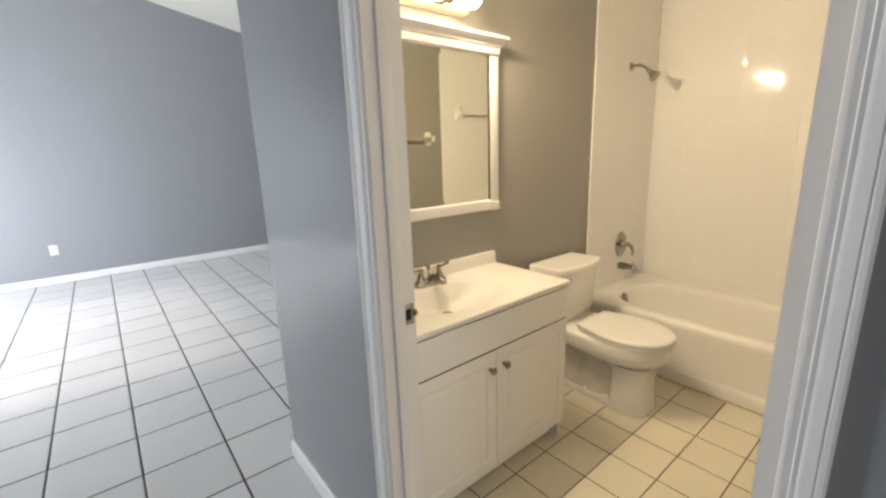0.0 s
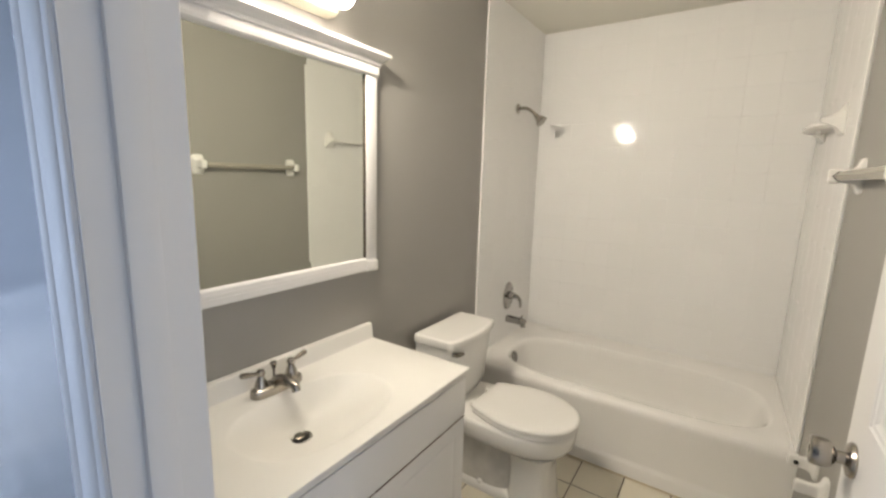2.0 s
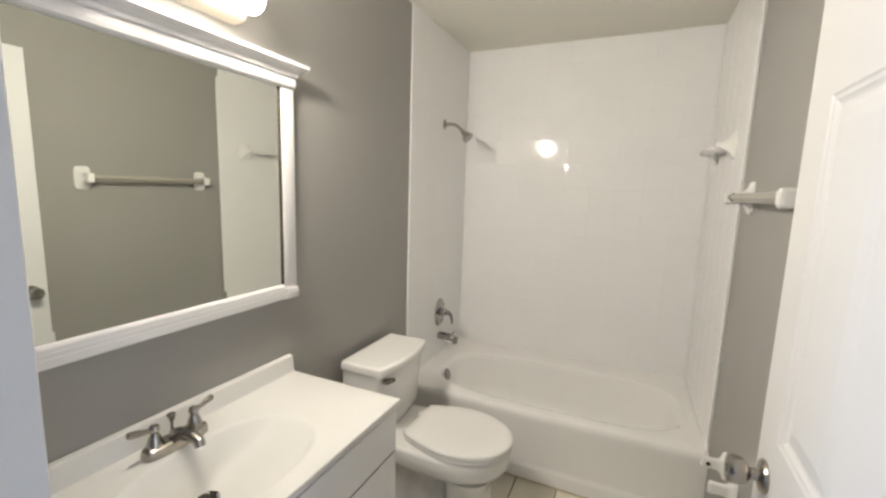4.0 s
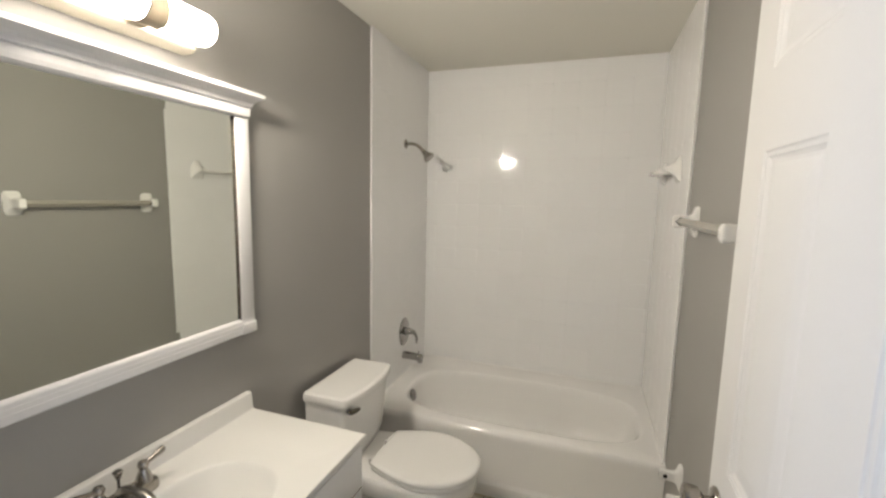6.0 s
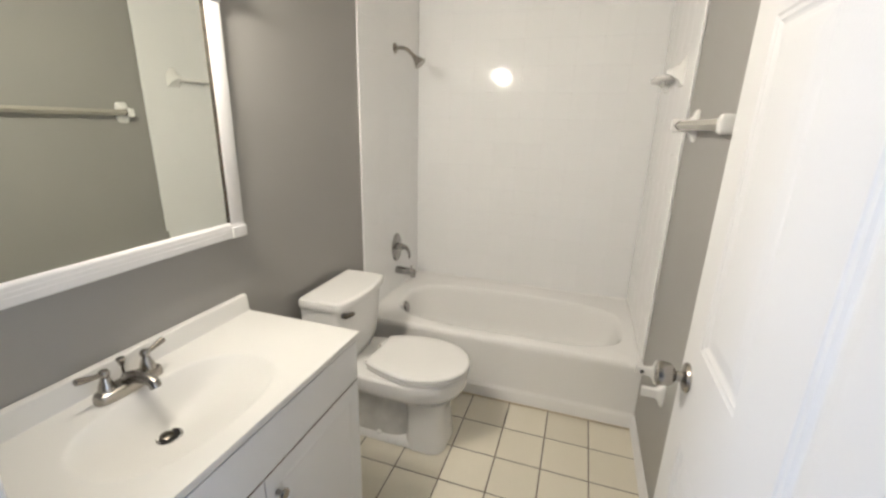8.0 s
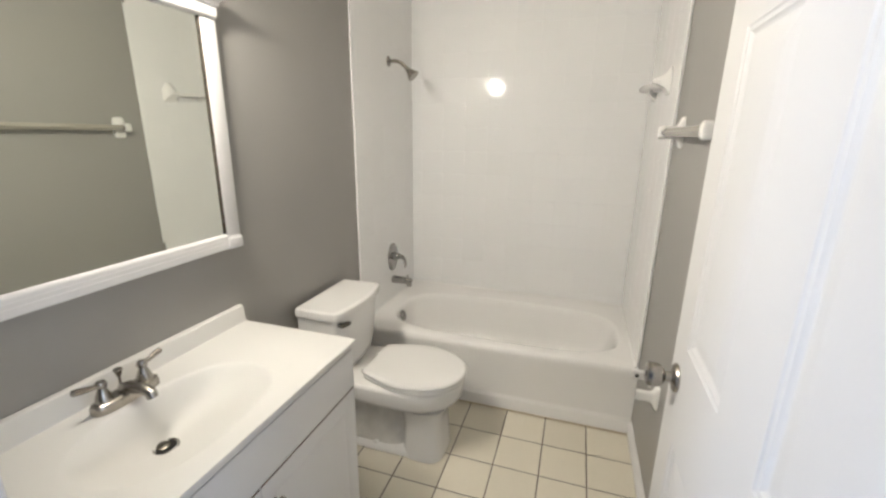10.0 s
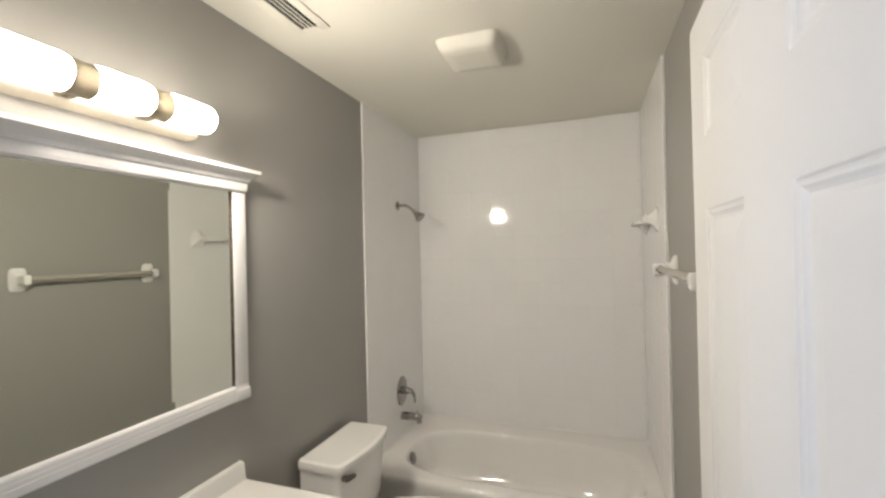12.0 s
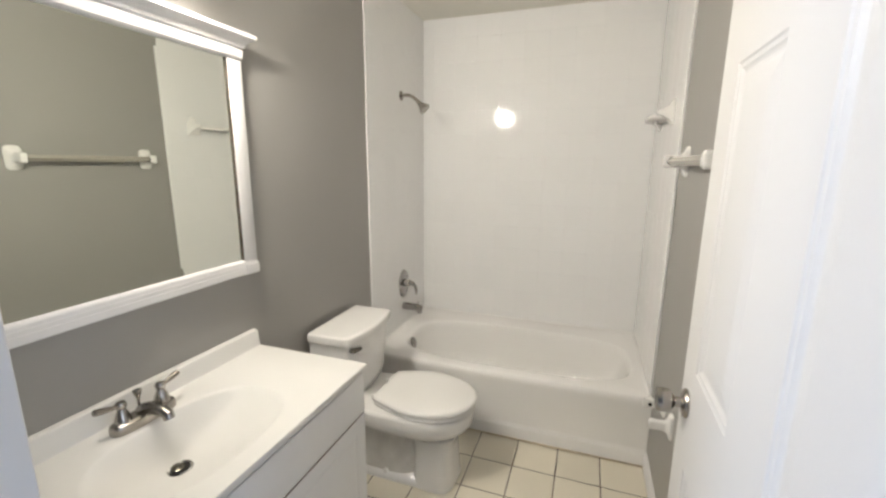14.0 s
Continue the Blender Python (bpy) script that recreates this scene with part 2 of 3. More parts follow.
def window_unit(name, x0, x1, y0, y1, z0, z1, label, category):
    win = thing(name, ((x0 + x1) / 2, (y0 + y1) / 2, z0), label, category, kind="structure")
    along_y = (y1 - y0) > (x1 - x0)
    w = 0.05
    bm = box(x0, x1, y0, y1, z0, z0 + w)
    box(x0, x1, y0, y1, z1 - w, z1, bm=bm)
    if along_y:
        mid = (y0 + y1) / 2
        for a in (y0, mid - w / 2, y1 - w):
            box(x0, x1, a, a + w, z0 + w, z1 - w, bm=bm)
        panes = [((x0 + x1) / 2 - 0.003, (x0 + x1) / 2 + 0.003, a, b) for a, b in ((y0 + w, mid - w / 2), (mid + w / 2, y1 - w))]
    else:
        mid = (x0 + x1) / 2
        for a in (x0, mid - w / 2, x1 - w):
            box(a, a + w, y0, y1, z0 + w, z1 - w, bm=bm)
        panes = [(a, b, (y0 + y1) / 2 - 0.003, (y0 + y1) / 2 + 0.003) for a, b in ((x0 + w, mid - w / 2), (mid + w / 2, x1 - w))]
    part("window_frame", bm, TRIM, win)
    for a, b, c, d in panes:
        ob = part("pane", box(a, b, c, d, z0 + w, z1 - w), PANE, win)
        ob.visible_shadow = False
    return win


window_unit("window_1", -3.08, -3.03, 3.4, 5.8, 0.0, 2.1, "white framed sliding patio door with daylight behind", "patio door")
# the second window is unseen, added where the hall light stands
window_unit("window_added", -2.1, -0.5, -3.08, -3.03, 0.85, 2.15, "white framed window added behind, out of view", "window")
structure("ground", box(-60, 60, -60, 60, -0.3, -0.2), material("outdoor paving", (0.25, 0.25, 0.23), 0.9, vary=0.2, scale=0.5), "pale ground outside the window", "ground")

# baseboards
BASE_PROFILE = ((0, 0), (0.013, 0), (0.013, 0.065), (0.009, 0.076), (0.005, 0.082), (0, 0.082))


def baseboard(a, b, out):
    """A skirting from a to b, standing out along out."""
    a, b, o = Vector((*a, 0)), Vector((*b, 0)), Vector((*out, 0))
    bm = extrude_profile(BASE_PROFILE, lambda u, v: a + o * u + Vector((0, 0, v + 0.006)), lambda u, v: b + o * u + Vector((0, 0, v + 0.006)))
    return structure("baseboard", bm, TRIM, "low white painted baseboard", "baseboard")


baseboard((IN + 0.02, RIGHT), (2.15, RIGHT), (0, 1))
baseboard((1.285, VAN), (2.15, VAN), (0, -1))
baseboard((HALL, 0.862), (HALL, 1.703), (-1, 0))
baseboard((HALL, -0.067), (HALL, -2.99), (-1, 0))
baseboard((HALL - 0.013, 1.690), (4.5, 1.690), (0, 1))
baseboard((-3.0, 6.5), (4.5, 6.5), (0, -1))

# ---- doorway ----
frame_set = thing("door_frame", (0.28, (JL + JR) / 2, 0), "white painted door frame with moulded casing", "door frame", kind="structure")
bm = box(HALL - 0.002, IN + 0.002, JL, JL + 0.02, 0, HEAD)
part("jamb", bm, TRIM, frame_set)
part("jamb", box(HALL - 0.002, IN + 0.002, JR - 0.02, JR, 0, HEAD), TRIM, frame_set)
part("head_jamb", box(HALL - 0.002, IN + 0.002, JR - 0.02, JL + 0.02, HEAD, HEAD + 0.02), TRIM, frame_set)
part("stop", box(0.262, 0.297, JL - 0.011, JL, 0, HEAD, 0.003), TRIM, frame_set)
part("stop", box(0.262, 0.297, JR, JR + 0.011, 0, HEAD, 0.003), TRIM, frame_set)
part("stop", box(0.262, 0.297, JR + 0.011, JL - 0.011, HEAD - 0.011, HEAD, 0.003), TRIM, frame_set)
CASE = ((0, 0), (0, 0.006), (0.003, 0.008), (0.012, 0.008), (0.015, 0.0105), (0.022, 0.0125), (0.042, 0.016), (0.045, 0.015), (0.049, 0.018), (0.058, 0.019), (0.062, 0.016), (0.062, 0))
for face, out in ((HALL, -1), (IN, 1)):
    for edge, way in ((JL + 0.006, 1), (JR - 0.006, -1)):
        wide = 0.45 if edge < 0 else 1.0      # the hinge side's casing is ripped narrow
        lower = lambda u, v: Vector((face + out * v, edge + way * u * wide, 0.0))
        upper = lambda u, v: Vector((face + out * v, edge + way * u * wide, HEAD + 0.006 + u))
        if face == IN and edge < 0:
            continue
        part("casing", extrude_profile(CASE, lower, upper), TRIM, frame_set)
    near = lambda u, v: Vector((face + out * v, JL + 0.006 + u, HEAD + 0.006 + u))
    far = lambda u, v: Vector((face + out * v, JR - 0.006 - u * 0.45, HEAD + 0.006 + u))
    part("casing", extrude_profile(CASE, near, far), TRIM, frame_set)
strike = part("strike_plate", box(0.297, 0.331, JL - 0.0016, JL + 0.001, 0.915, 0.973, 0.0006), NICKEL, frame_set, "worn steel strike plate")
part("latch_hole", box(0.305, 0.321, JL - 0.0026, JL - 0.0012, 0.928, 0.960), DARK, strike)
part("lip", tube([(0.331, JL - 0.001, 0.944), (0.337, JL + 0.002, 0.944)], 0.010, 8), NICKEL, strike)
for z in (0.30, 1.05, 1.80):
    hinge = part("hinge_leaf", box(0.302, IN, JR - 0.001, JR + 0.0018, z - 0.044, z + 0.044, 0.0006), TRIM, frame_set)
    part("screw", lathe([(0.004, 0), (0.004, 0.0012), (0.002, 0.0016)], pose(0.315, JR + 0.0018, z + 0.026, -90), 10), RUST, hinge)
    part("screw", lathe([(0.004, 0), (0.004, 0.0012), (0.002, 0.0016)], pose(0.315, JR + 0.0018, z - 0.026, -90), 10), RUST, hinge)

# ---- the six-panel door, swung open against the towel wall ----
DOOR_W, DOOR_T, DOOR_H = 0.806, 0.035, 2.037
COLS = ((0.105, 0.325), (0.483, 0.703))
ROWS_Z = ((0.235, 0.805), (1.03, 1.645), (1.785, 1.945))


def panel_loops(u0, u1, z0, z1, y, sign):
    """Nested rectangles of a moulded panel: ogee, groove, raised field."""
    loops = []
    for inset, depth in ((0, 0), (0.003, 0.0024), (0.006, 0.0032), (0.010, 0.0034), (0.014, 0.0064), (0.018, 0.0082), (0.024, 0.0082), (0.028, 0.0070), (0.050, 0.0030), (0.054, 0.0027)):
        loops.append([Vector((u, y - sign * depth, z)) for u, z in ((u0 + inset, z0 + inset), (u1 - inset, z0 + inset), (u1 - inset, z1 - inset), (u0 + inset, z1 - inset))])
    return loops


def door_slab(sign_faces):
    bm = bmesh.new()
    us = [0.0] + [v for c in COLS for v in c] + [DOOR_W]
    zs = [0.0] + [v for c in ROWS_Z for v in c] + [DOOR_H]
    for y in (0.0, DOOR_T):
        for i in range(5):
            for j in range(7):
                if i in (1, 3) and j in (1, 3, 5):
                    continue
                bm.faces.new([bm.verts.new(p) for p in ((us[i], y, zs[j]), (us[i + 1], y, zs[j]), (us[i + 1], y, zs[j + 1]), (us[i], y, zs[j + 1]))])
    for (a, b) in (((0, 0), (DOOR_W, 0)), ((DOOR_W, 0), (DOOR_W, DOOR_H)), ((DOOR_W, DOOR_H), (0, DOOR_H)), ((0, DOOR_H), (0, 0))):
        bm.faces.new([bm.verts.new(p) for p in ((a[0], 0, a[1]), (b[0], 0, b[1]), (b[0], DOOR_T, b[1]), (a[0], DOOR_T, a[1]))])
    bmesh.ops.remove_doubles(bm, verts=bm.verts, dist=1e-5)
    return bm


door = thing("door_1", (0.345, -0.022, 0.012), "white six-panel hinged door standing wide open inwards", "door", kind="structure")
door.rotation_euler = (0, 0, radians(-1.0))


def door_part(name, bm, mat, parent, label="", smooth=True, angle=30):
    ob = new(name, finish(bm, name, mat, smooth, angle))
    ob.parent = parent
    return tagged(ob, label)


slab = door_part("slab", door_slab(1), DOORPAINT, door, smooth=False)
for u0, u1 in COLS:
    for z0, z1 in ROWS_Z:
        for y, sign in ((DOOR_T, 1), (0.0, -1)):
            door_part("door_panel", rings(panel_loops(u0, u1, z0, z1, y, sign), cap_first=False), DOORPAINT, slab, smooth=False)
KNOB = [(0.0, 0), (0.032, 0), (0.033, 0.003), (0.030, 0.008), (0.020, 0.011), (0.012, 0.013), (0.0115, 0.024), (0.013, 0.026), (0.020, 0.029), (0.0255, 0.036), (0.027, 0.046), (0.0275, 0.056), (0.026, 0.061), (0.022, 0.063), (0.0, 0.063)]
for y, turn in ((DOOR_T, -90), (0.0, 90)):
    knob = door_part("door_knob", lathe(KNOB, pose(DOOR_W - 0.062, y, 0.940, turn), 28), NICKEL, door, "brushed nickel door knob")
    s = 1 if y else -1
    door_part("key_slot", lathe([(0.0, 0), (0.007, 0), (0.007, 0.0015), (0.0, 0.0016)], pose(DOOR_W - 0.062, y + s * 0.0628, 0.940, turn), 12), CHROME, knob)
door_part("latch_plate", box(DOOR_W - 0.001, DOOR_W + 0.0016, 0.006, 0.029, 0.912, 0.968, 0.0006), NICKEL, door, "nickel latch plate")
door_part("latch_bolt", box(DOOR_W, DOOR_W + 0.009, 0.012, 0.023, 0.932, 0.948, 0.002), NICKEL, door)
for z in (0.29, 1.04, 1.79):
    door_part("hinge_knuckle", lathe([(0.0, 0), (0.006, 0), (0.006, 0.088), (0.0, 0.088)], pose(-0.004, -0.003, z - 0.044), 12), TRIM, door)

# ---- bathtub ----
tub = thing("bathtub", (2.58, 0.645, 0), "white enamelled alcove bathtub with a smooth apron front", "bathtub")
CX, CY, A, B = 2.530, 0.618, 0.298, 0.668
TF, TB, TL, TR = 2.150, 2.998, 1.408, -0.118


def basin(k, z, power, shift=0.0, kb=None):
    return super_ring(CX, CY + shift, z, A * k, B * (kb or k), power, 72)


rim = basin(1.0, TUB_TOP, 3.5)
loops = [rect_ring(rim, CX, CY, TF + 0.0035, TB, TR, TL, TUB_TOP - 0.060), rect_ring(rim, CX, CY, TF + 0.001, TB, TR, TL, TUB_TOP - 0.034), rect_ring(rim, CX, CY, TF + 0.002, TB, TR, TL, TUB_TOP - 0.020),
         rect_ring(rim, CX, CY, TF + 0.007, TB, TR, TL, TUB_TOP - 0.005), rect_ring(rim, CX, CY, TF + 0.020, TB, TR, TL, TUB_TOP + 0.001),
         basin(1.03, TUB_TOP + 0.002, 3.5, kb=1.015), basin(1.0, TUB_TOP - 0.001, 3.5), basin(0.975, TUB_TOP - 0.012, 3.5, kb=0.985), basin(0.955, TUB_TOP - 0.04, 3.5, 0.004, 0.972),
         basin(0.92, 0.25, 3.5, 0.012, 0.945), basin(0.88, 0.17, 3.5, 0.022, 0.915), basin(0.82, 0.11, 3.2, 0.030, 0.88), basin(0.70, 0.075, 2.8, 0.035, 0.82), basin(0.50, 0.064, 2.6, 0.04, 0.70), basin(0.2, 0.060, 2.4, 0.05, 0.3)]
part("basin", rings(loops, cap_first=False), ENAMEL, tub, angle=60)
prof = ((TF + 0.0035, TUB_TOP - 0.060), (TF + 0.008, 0.25), (TF + 0.012, 0.100), (TF + 0.010, 0.088), (TF + 0.003, 0.079), (TF, 0.070), (TF, 0.004), (TF + 0.05, 0.004), (TF + 0.05, TUB_TOP - 0.060))
part("apron", rings([[Vector((x, y, z)) for x, z in prof] for y in (TR, TL)]), ENAMEL, tub, angle=50)
over = part("overflow_plate", lathe([(0, 0), (0.036, 0), (0.037, 0.004), (0.033, 0.010), (0.022, 0.015), (0.010, 0.017), (0, 0.0175)], pose(2.450, 1.256, 0.331, 72), 24), CHROME, tub, "round chrome overflow plate")
part("screw", lathe([(0, 0), (0.005, 0), (0.004, 0.003), (0, 0.003)], pose(2.450, 1.2394, 0.3365, 72), 10), NICKEL, over)
part("drain", lathe([(0, 0), (0.032, 0), (0.030, 0.004), (0.020, 0.002), (0, 0.001)], pose(2.50, 1.07, 0.064), 20), CHROME, tub, "chrome drain")
for a, b in (((2.996, TR + 0.01, TUB_TOP + 0.002), (2.996, TL - 0.01, TUB_TOP + 0.002)), ((2.17, 1.394, TUB_TOP + 0.002), (2.996, 1.394, TUB_TOP + 0.002)), ((2.17, -0.104, TUB_TOP + 0.002), (2.996, -0.104, TUB_TOP + 0.002))):
    part("caulk", tube([a, b], 0.006, 10), ENAMEL, tub)
solo("caulk_bead", tube([(TF - 0.001, TR + 0.01, 0.008), (TF - 0.001, TL - 0.01, 0.008)], 0.004, 8), CAULK, (TF, 0.645, 0.004), "yellowed caulk line at the foot of the bathtub", "caulk")

# ---- shower and tub fittings ----
FX = 2.62
shower = thing("shower", (FX, 1.40, 1.893), "brushed nickel shower head on a bent arm", "shower")
part("flange", lathe([(0, 0), (0.030, 0), (0.030, 0.003), (0.018, 0.010), (0.010, 0.012), (0, 0.012)], pose(FX, 1.400, 1.893, 90), 24), NICKEL, shower)
arm = [(FX, 1.395, 1.893), (FX, 1.360, 1.894), (FX, 1.335, 1.890), (FX, 1.316, 1.880), (FX, 1.296, 1.864), (FX, 1.281, 1.849)]
part("arm", tube(arm, 0.0105, 14), NICKEL, shower)
part("spray_head", lathe([(0, -0.004), (0.013, -0.004), (0.015, 0.006), (0.013, 0.014), (0.017, 0.018), (0.034, 0.054), (0.037, 0.060), (0.035, 0.064), (0.0, 0.062)],
                         Matrix.Translation((FX, 1.281, 1.849)) @ Euler((radians(135), 0, 0)).to_matrix().to_4x4(), 26), NICKEL, shower)
valve = thing("shower_valve", (FX, 1.40, 0.675), "chrome single-lever shower valve with an oval plate", "shower valve")
part("plate", rings([[Vector((FX + 0.074 * k * math.cos(t), y, 0.672 + 0.096 * k * math.sin(t))) for t in [2 * math.pi * i / 32 for i in range(32)]] for k, y in ((1, 1.400), (1, 1.396), (0.93, 1.391), (0.5, 1.388))]), CHROME, valve)
part("stem", lathe([(0, 0), (0.026, 0), (0.024, 0.030), (0.020, 0.045), (0, 0.046)], pose(FX, 1.390, 0.678, 90), 22), CHROME, valve)
part("lever", tube([(FX, 1.352, 0.680), (FX + 0.004, 1.330, 0.676), (FX + 0.006, 1.312, 0.655), (FX + 0.004, 1.305, 0.625), (FX, 1.306, 0.602)], [0.018, 0.016, 0.012, 0.010, 0.006], 14, 0.8), CHROME, valve)
spout = thing("tub_spout", (FX, 1.40, 0.51), "chrome bathtub spout on the tiled wall", "tub spout")
part("body", tube([(FX, 1.40, 0.512), (FX, 1.36, 0.512), (FX, 1.31, 0.511), (FX, 1.275, 0.508), (FX, 1.262, 0.502)], [0.026, 0.026, 0.025, 0.025, 0.018], 20), CHROME, spout)
part("nozzle", tube([(FX, 1.282, 0.500), (FX, 1.278, 0.474)], [0.020, 0.017], 16), CHROME, spout)
part("diverter", lathe([(0, 0), (0.004, 0), (0.004, 0.012), (0.007, 0.015), (0.006, 0.020), (0, 0.021)], pose(FX, 1.290, 0.533), 12), CHROME, spout)

# ceramic wall shelf on the tiles
shelf = thing("soap_shelf", (2.58, -0.108, 1.73), "white ceramic soap shelf with flared brackets on the tiles", "soap shelf")
tray = []
for k, z in ((0.5, 1.700), (0.9, 1.700), (1.0, 1.706), (1.0, 1.717), (0.94, 1.718), (0.88, 1.711), (0.5, 1.708)):
    tray.append([Vector((2.615 + 0.225 * k * math.copysign(abs(math.cos(t)) ** 0.6, math.cos(t)), -0.108 + max(0.0, 0.095 * k * math.sin(t)), z)) for t in [math.pi * i / 31 for i in range(32)]])
part("tray", rings(tray), PORCELAIN, shelf)
for x in (2.40, 2.80):
    fl = [[Vector((x + dx * w, y, 1.722 + dz * h)) for dx, dz in ((-1, -1), (1, -1), (1.0, 0.2), (0.35, 1), (-0.35, 1), (-1.0, 0.2))] for w, h, y in ((0.050, 0.062, -0.109), (0.050, 0.060, -0.102), (0.030, 0.032, -0.085), (0.022, 0.014, -0.055), (0.016, 0.010, -0.035))]
    part("bracket", rings(fl), PORCELAIN, shelf)
part("drip_lip", tube([(2.60, -0.06, 1.702), (2.60, -0.06, 1.682)], [0.008, 0.005], 10), PORCELAIN, shelf)

# ---- towel bar and paper holder ----


def ceramic_post(x, z, reach, w, h, parent, name="post"):
    loops = []
    for k, y in ((1.0, 0.0), (1.0, 0.006), (0.93, 0.011), (0.62, 0.018), (0.45, 0.028), (0.42, 0.045), (0.46, reach - 0.014), (0.44, reach - 0.004), (0.30, reach)):
        kk = max(k, 0.36)
        loops.append([Vector((x + w * kk * math.copysign(abs(math.cos(t)) ** 0.45, math.cos(t)), RIGHT + y, z + h * (k if k > 0.9 else k * 0.92) * math.copysign(abs(math.sin(t)) ** 0.45, math.sin(t)))) for t in [2 * math.pi * (i + 0.5) / 28 for i in range(28)]])
    return part(name, rings(loops), PORCELAIN, parent)


towel = thing("towel_bar", (1.70, RIGHT, 1.49), "clear towel bar between two white ceramic posts", "towel bar")
BAR = material("hazy acrylic bar", (0.40, 0.38, 0.33), 0.18, vary=0.05, scale=10, spec=0.6)
for x in (1.385, 2.035):
    ceramic_post(x, 1.490, 0.088, 0.037, 0.060, towel)
diamond = lambda x, k: [Vector((x, RIGHT + 0.060 + dy * k, 1.490 + dz * k)) for dy, dz in ((-0.016, 0), (-0.0145, -0.0015), (-0.0015, -0.0145), (0, -0.016), (0.0015, -0.0145), (0.0145, -0.0015), (0.016, 0), (0.0145, 0.0015), (0.0015, 0.0145), (0, 0.016), (-0.0015, 0.0145), (-0.0145, 0.0015))]
bar_ob = part("bar", rings([diamond(1.395, 1), diamond(2.022, 1)]), BAR, towel, "square clear bar set on edge", smooth=False)
# dark collars put the bar-end shadow in as solid colour
for x in (1.4035, 2.0165):
    part("socket_gap", rings([diamond(x - 0.0015, 1.16), diamond(x + 0.0015, 1.16)]), DARK, bar_ob, smooth=False)
paper = thing("paper_holder", (1.80, RIGHT, 0.50), "white ceramic toilet paper holder without a roll", "paper holder")
for x in (1.735, 1.890):
    ceramic_post(x, 0.500, 0.080, 0.026, 0.050, paper)
    part("socket", lathe([(0, 0), (0.008, 0), (0.008, 0.002), (0, 0.002)], pose(x + (0.0115 if x < 1.8 else -0.0135), RIGHT + 0.058, 0.500, 0, 90), 12), DARK, paper)

# ---- toilet ----
toilet = thing("toilet", (1.765, 1.05, 0.004), "white two-piece toilet with its lid down", "toilet")
TX = 1.765


def egg(z, a, front, back, wide=None, power=2.0, n=48):
    """An oval that is blunter at the back, seen from above, with its tip toward the room."""
    cy = wide if wide is not None else front + (back - front) * 0.52
    out = []
    for i in range(n):
        t = 2 * math.pi * i / n
        c, s = math.cos(t), math.sin(t)
        p = power if s < 0 else 3.2
        ext = (cy - front) if s < 0 else (back - cy)
        out.append(Vector((TX + a * math.copysign(abs(c) ** (2 / p), c), cy + ext * math.copysign(abs(s) ** (2 / p), s), z)))
    return out


bowl = [egg(0.235, 0.085, 0.775, 1.20, 0.90, 2.2), egg(0.255, 0.112, 0.750, 1.24, 0.91, 2.1), egg(0.275, 0.146, 0.712, 1.27, 0.92, 2.05), egg(0.296, 0.172, 0.684, 1.30, 0.92), egg(0.32, 0.184, 0.670, 1.33, 0.92), egg(0.35, 0.188, 0.665, 1.345, 0.92),
        egg(0.375, 0.189, 0.663, 1.35, 0.92), egg(0.386, 0.187, 0.665, 1.35, 0.92), egg(0.390, 0.177, 0.675, 1.34, 0.92)]
part("bowl", rings(bowl), PORCELAIN, toilet, angle=60)


def column(z, a, front, back, power=3.4):
    return super_ring(TX, (front + back) / 2, z, a, (back - front) / 2, power, 40)


part("pedestal", rings([column(0.006, 0.124, 0.735, 0.938), column(0.03, 0.122, 0.737, 0.935), column(0.10, 0.115, 0.744, 0.930), column(0.18, 0.113, 0.750, 0.930), column(0.23, 0.117, 0.742, 0.945, 3.0), column(0.27, 0.138, 0.722, 0.98, 2.6)]), PORCELAIN, toilet, angle=60)
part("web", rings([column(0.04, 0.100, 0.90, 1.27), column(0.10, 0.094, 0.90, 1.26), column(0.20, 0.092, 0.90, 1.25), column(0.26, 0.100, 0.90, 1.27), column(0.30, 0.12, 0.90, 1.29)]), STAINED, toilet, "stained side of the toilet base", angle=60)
part("foot", rings([column(0.006, 0.118, 0.745, 1.30, 4.0), column(0.022, 0.118, 0.745, 1.30, 4.0), column(0.036, 0.108, 0.757, 1.29, 4.0), column(0.046, 0.085, 0.775, 1.27, 4.0)]), PORCELAIN, toilet, angle=50)
part("bolt_cap", lathe([(0, 0), (0.014, 0), (0.013, 0.012), (0.007, 0.018), (0, 0.019)], pose(TX - 0.098, 1.06, 0.034), 14), PORCELAIN, toilet)


def lid_outline(z, grow):
    """A lid with straight sides, a straight hinge edge and a rounded tip."""
    pts = []
    for i in range(44):
        t = math.pi * i / 43
        c, s = math.cos(t), math.sin(t)
        pts.append(Vector((TX + (0.191 + grow) * math.copysign(abs(c) ** 0.92, c), 0.905 - (0.250 + grow) * abs(s) ** 1.02, z)))
    for k in range(1, 8):
        u = k / 7
        pts.append(Vector((TX - (0.191 + grow) + 0.060 * u ** 1.5, 0.905 + (0.200 + grow) * u, z)))
    for k in range(7, 0, -1):
        u = k / 7
        pts.append(Vector((TX + (0.191 + grow) - 0.060 * u ** 1.5, 0.905 + (0.200 + grow) * u, z)))
    return pts


part("seat", rings([lid_outline(0.392, -0.012), lid_outline(0.394, -0.004), lid_outline(0.405, -0.002), lid_outline(0.411, -0.006)]), PLASTIC, toilet, "white plastic seat", angle=50)
part("lid", rings([lid_outline(0.4135, -0.006), lid_outline(0.416, 0.0), lid_outline(0.427, 0.001), lid_outline(0.433, -0.004), lid_outline(0.436, -0.014), lid_outline(0.437, -0.05)]), PLASTIC, toilet, "white plastic lid, closed", angle=50)
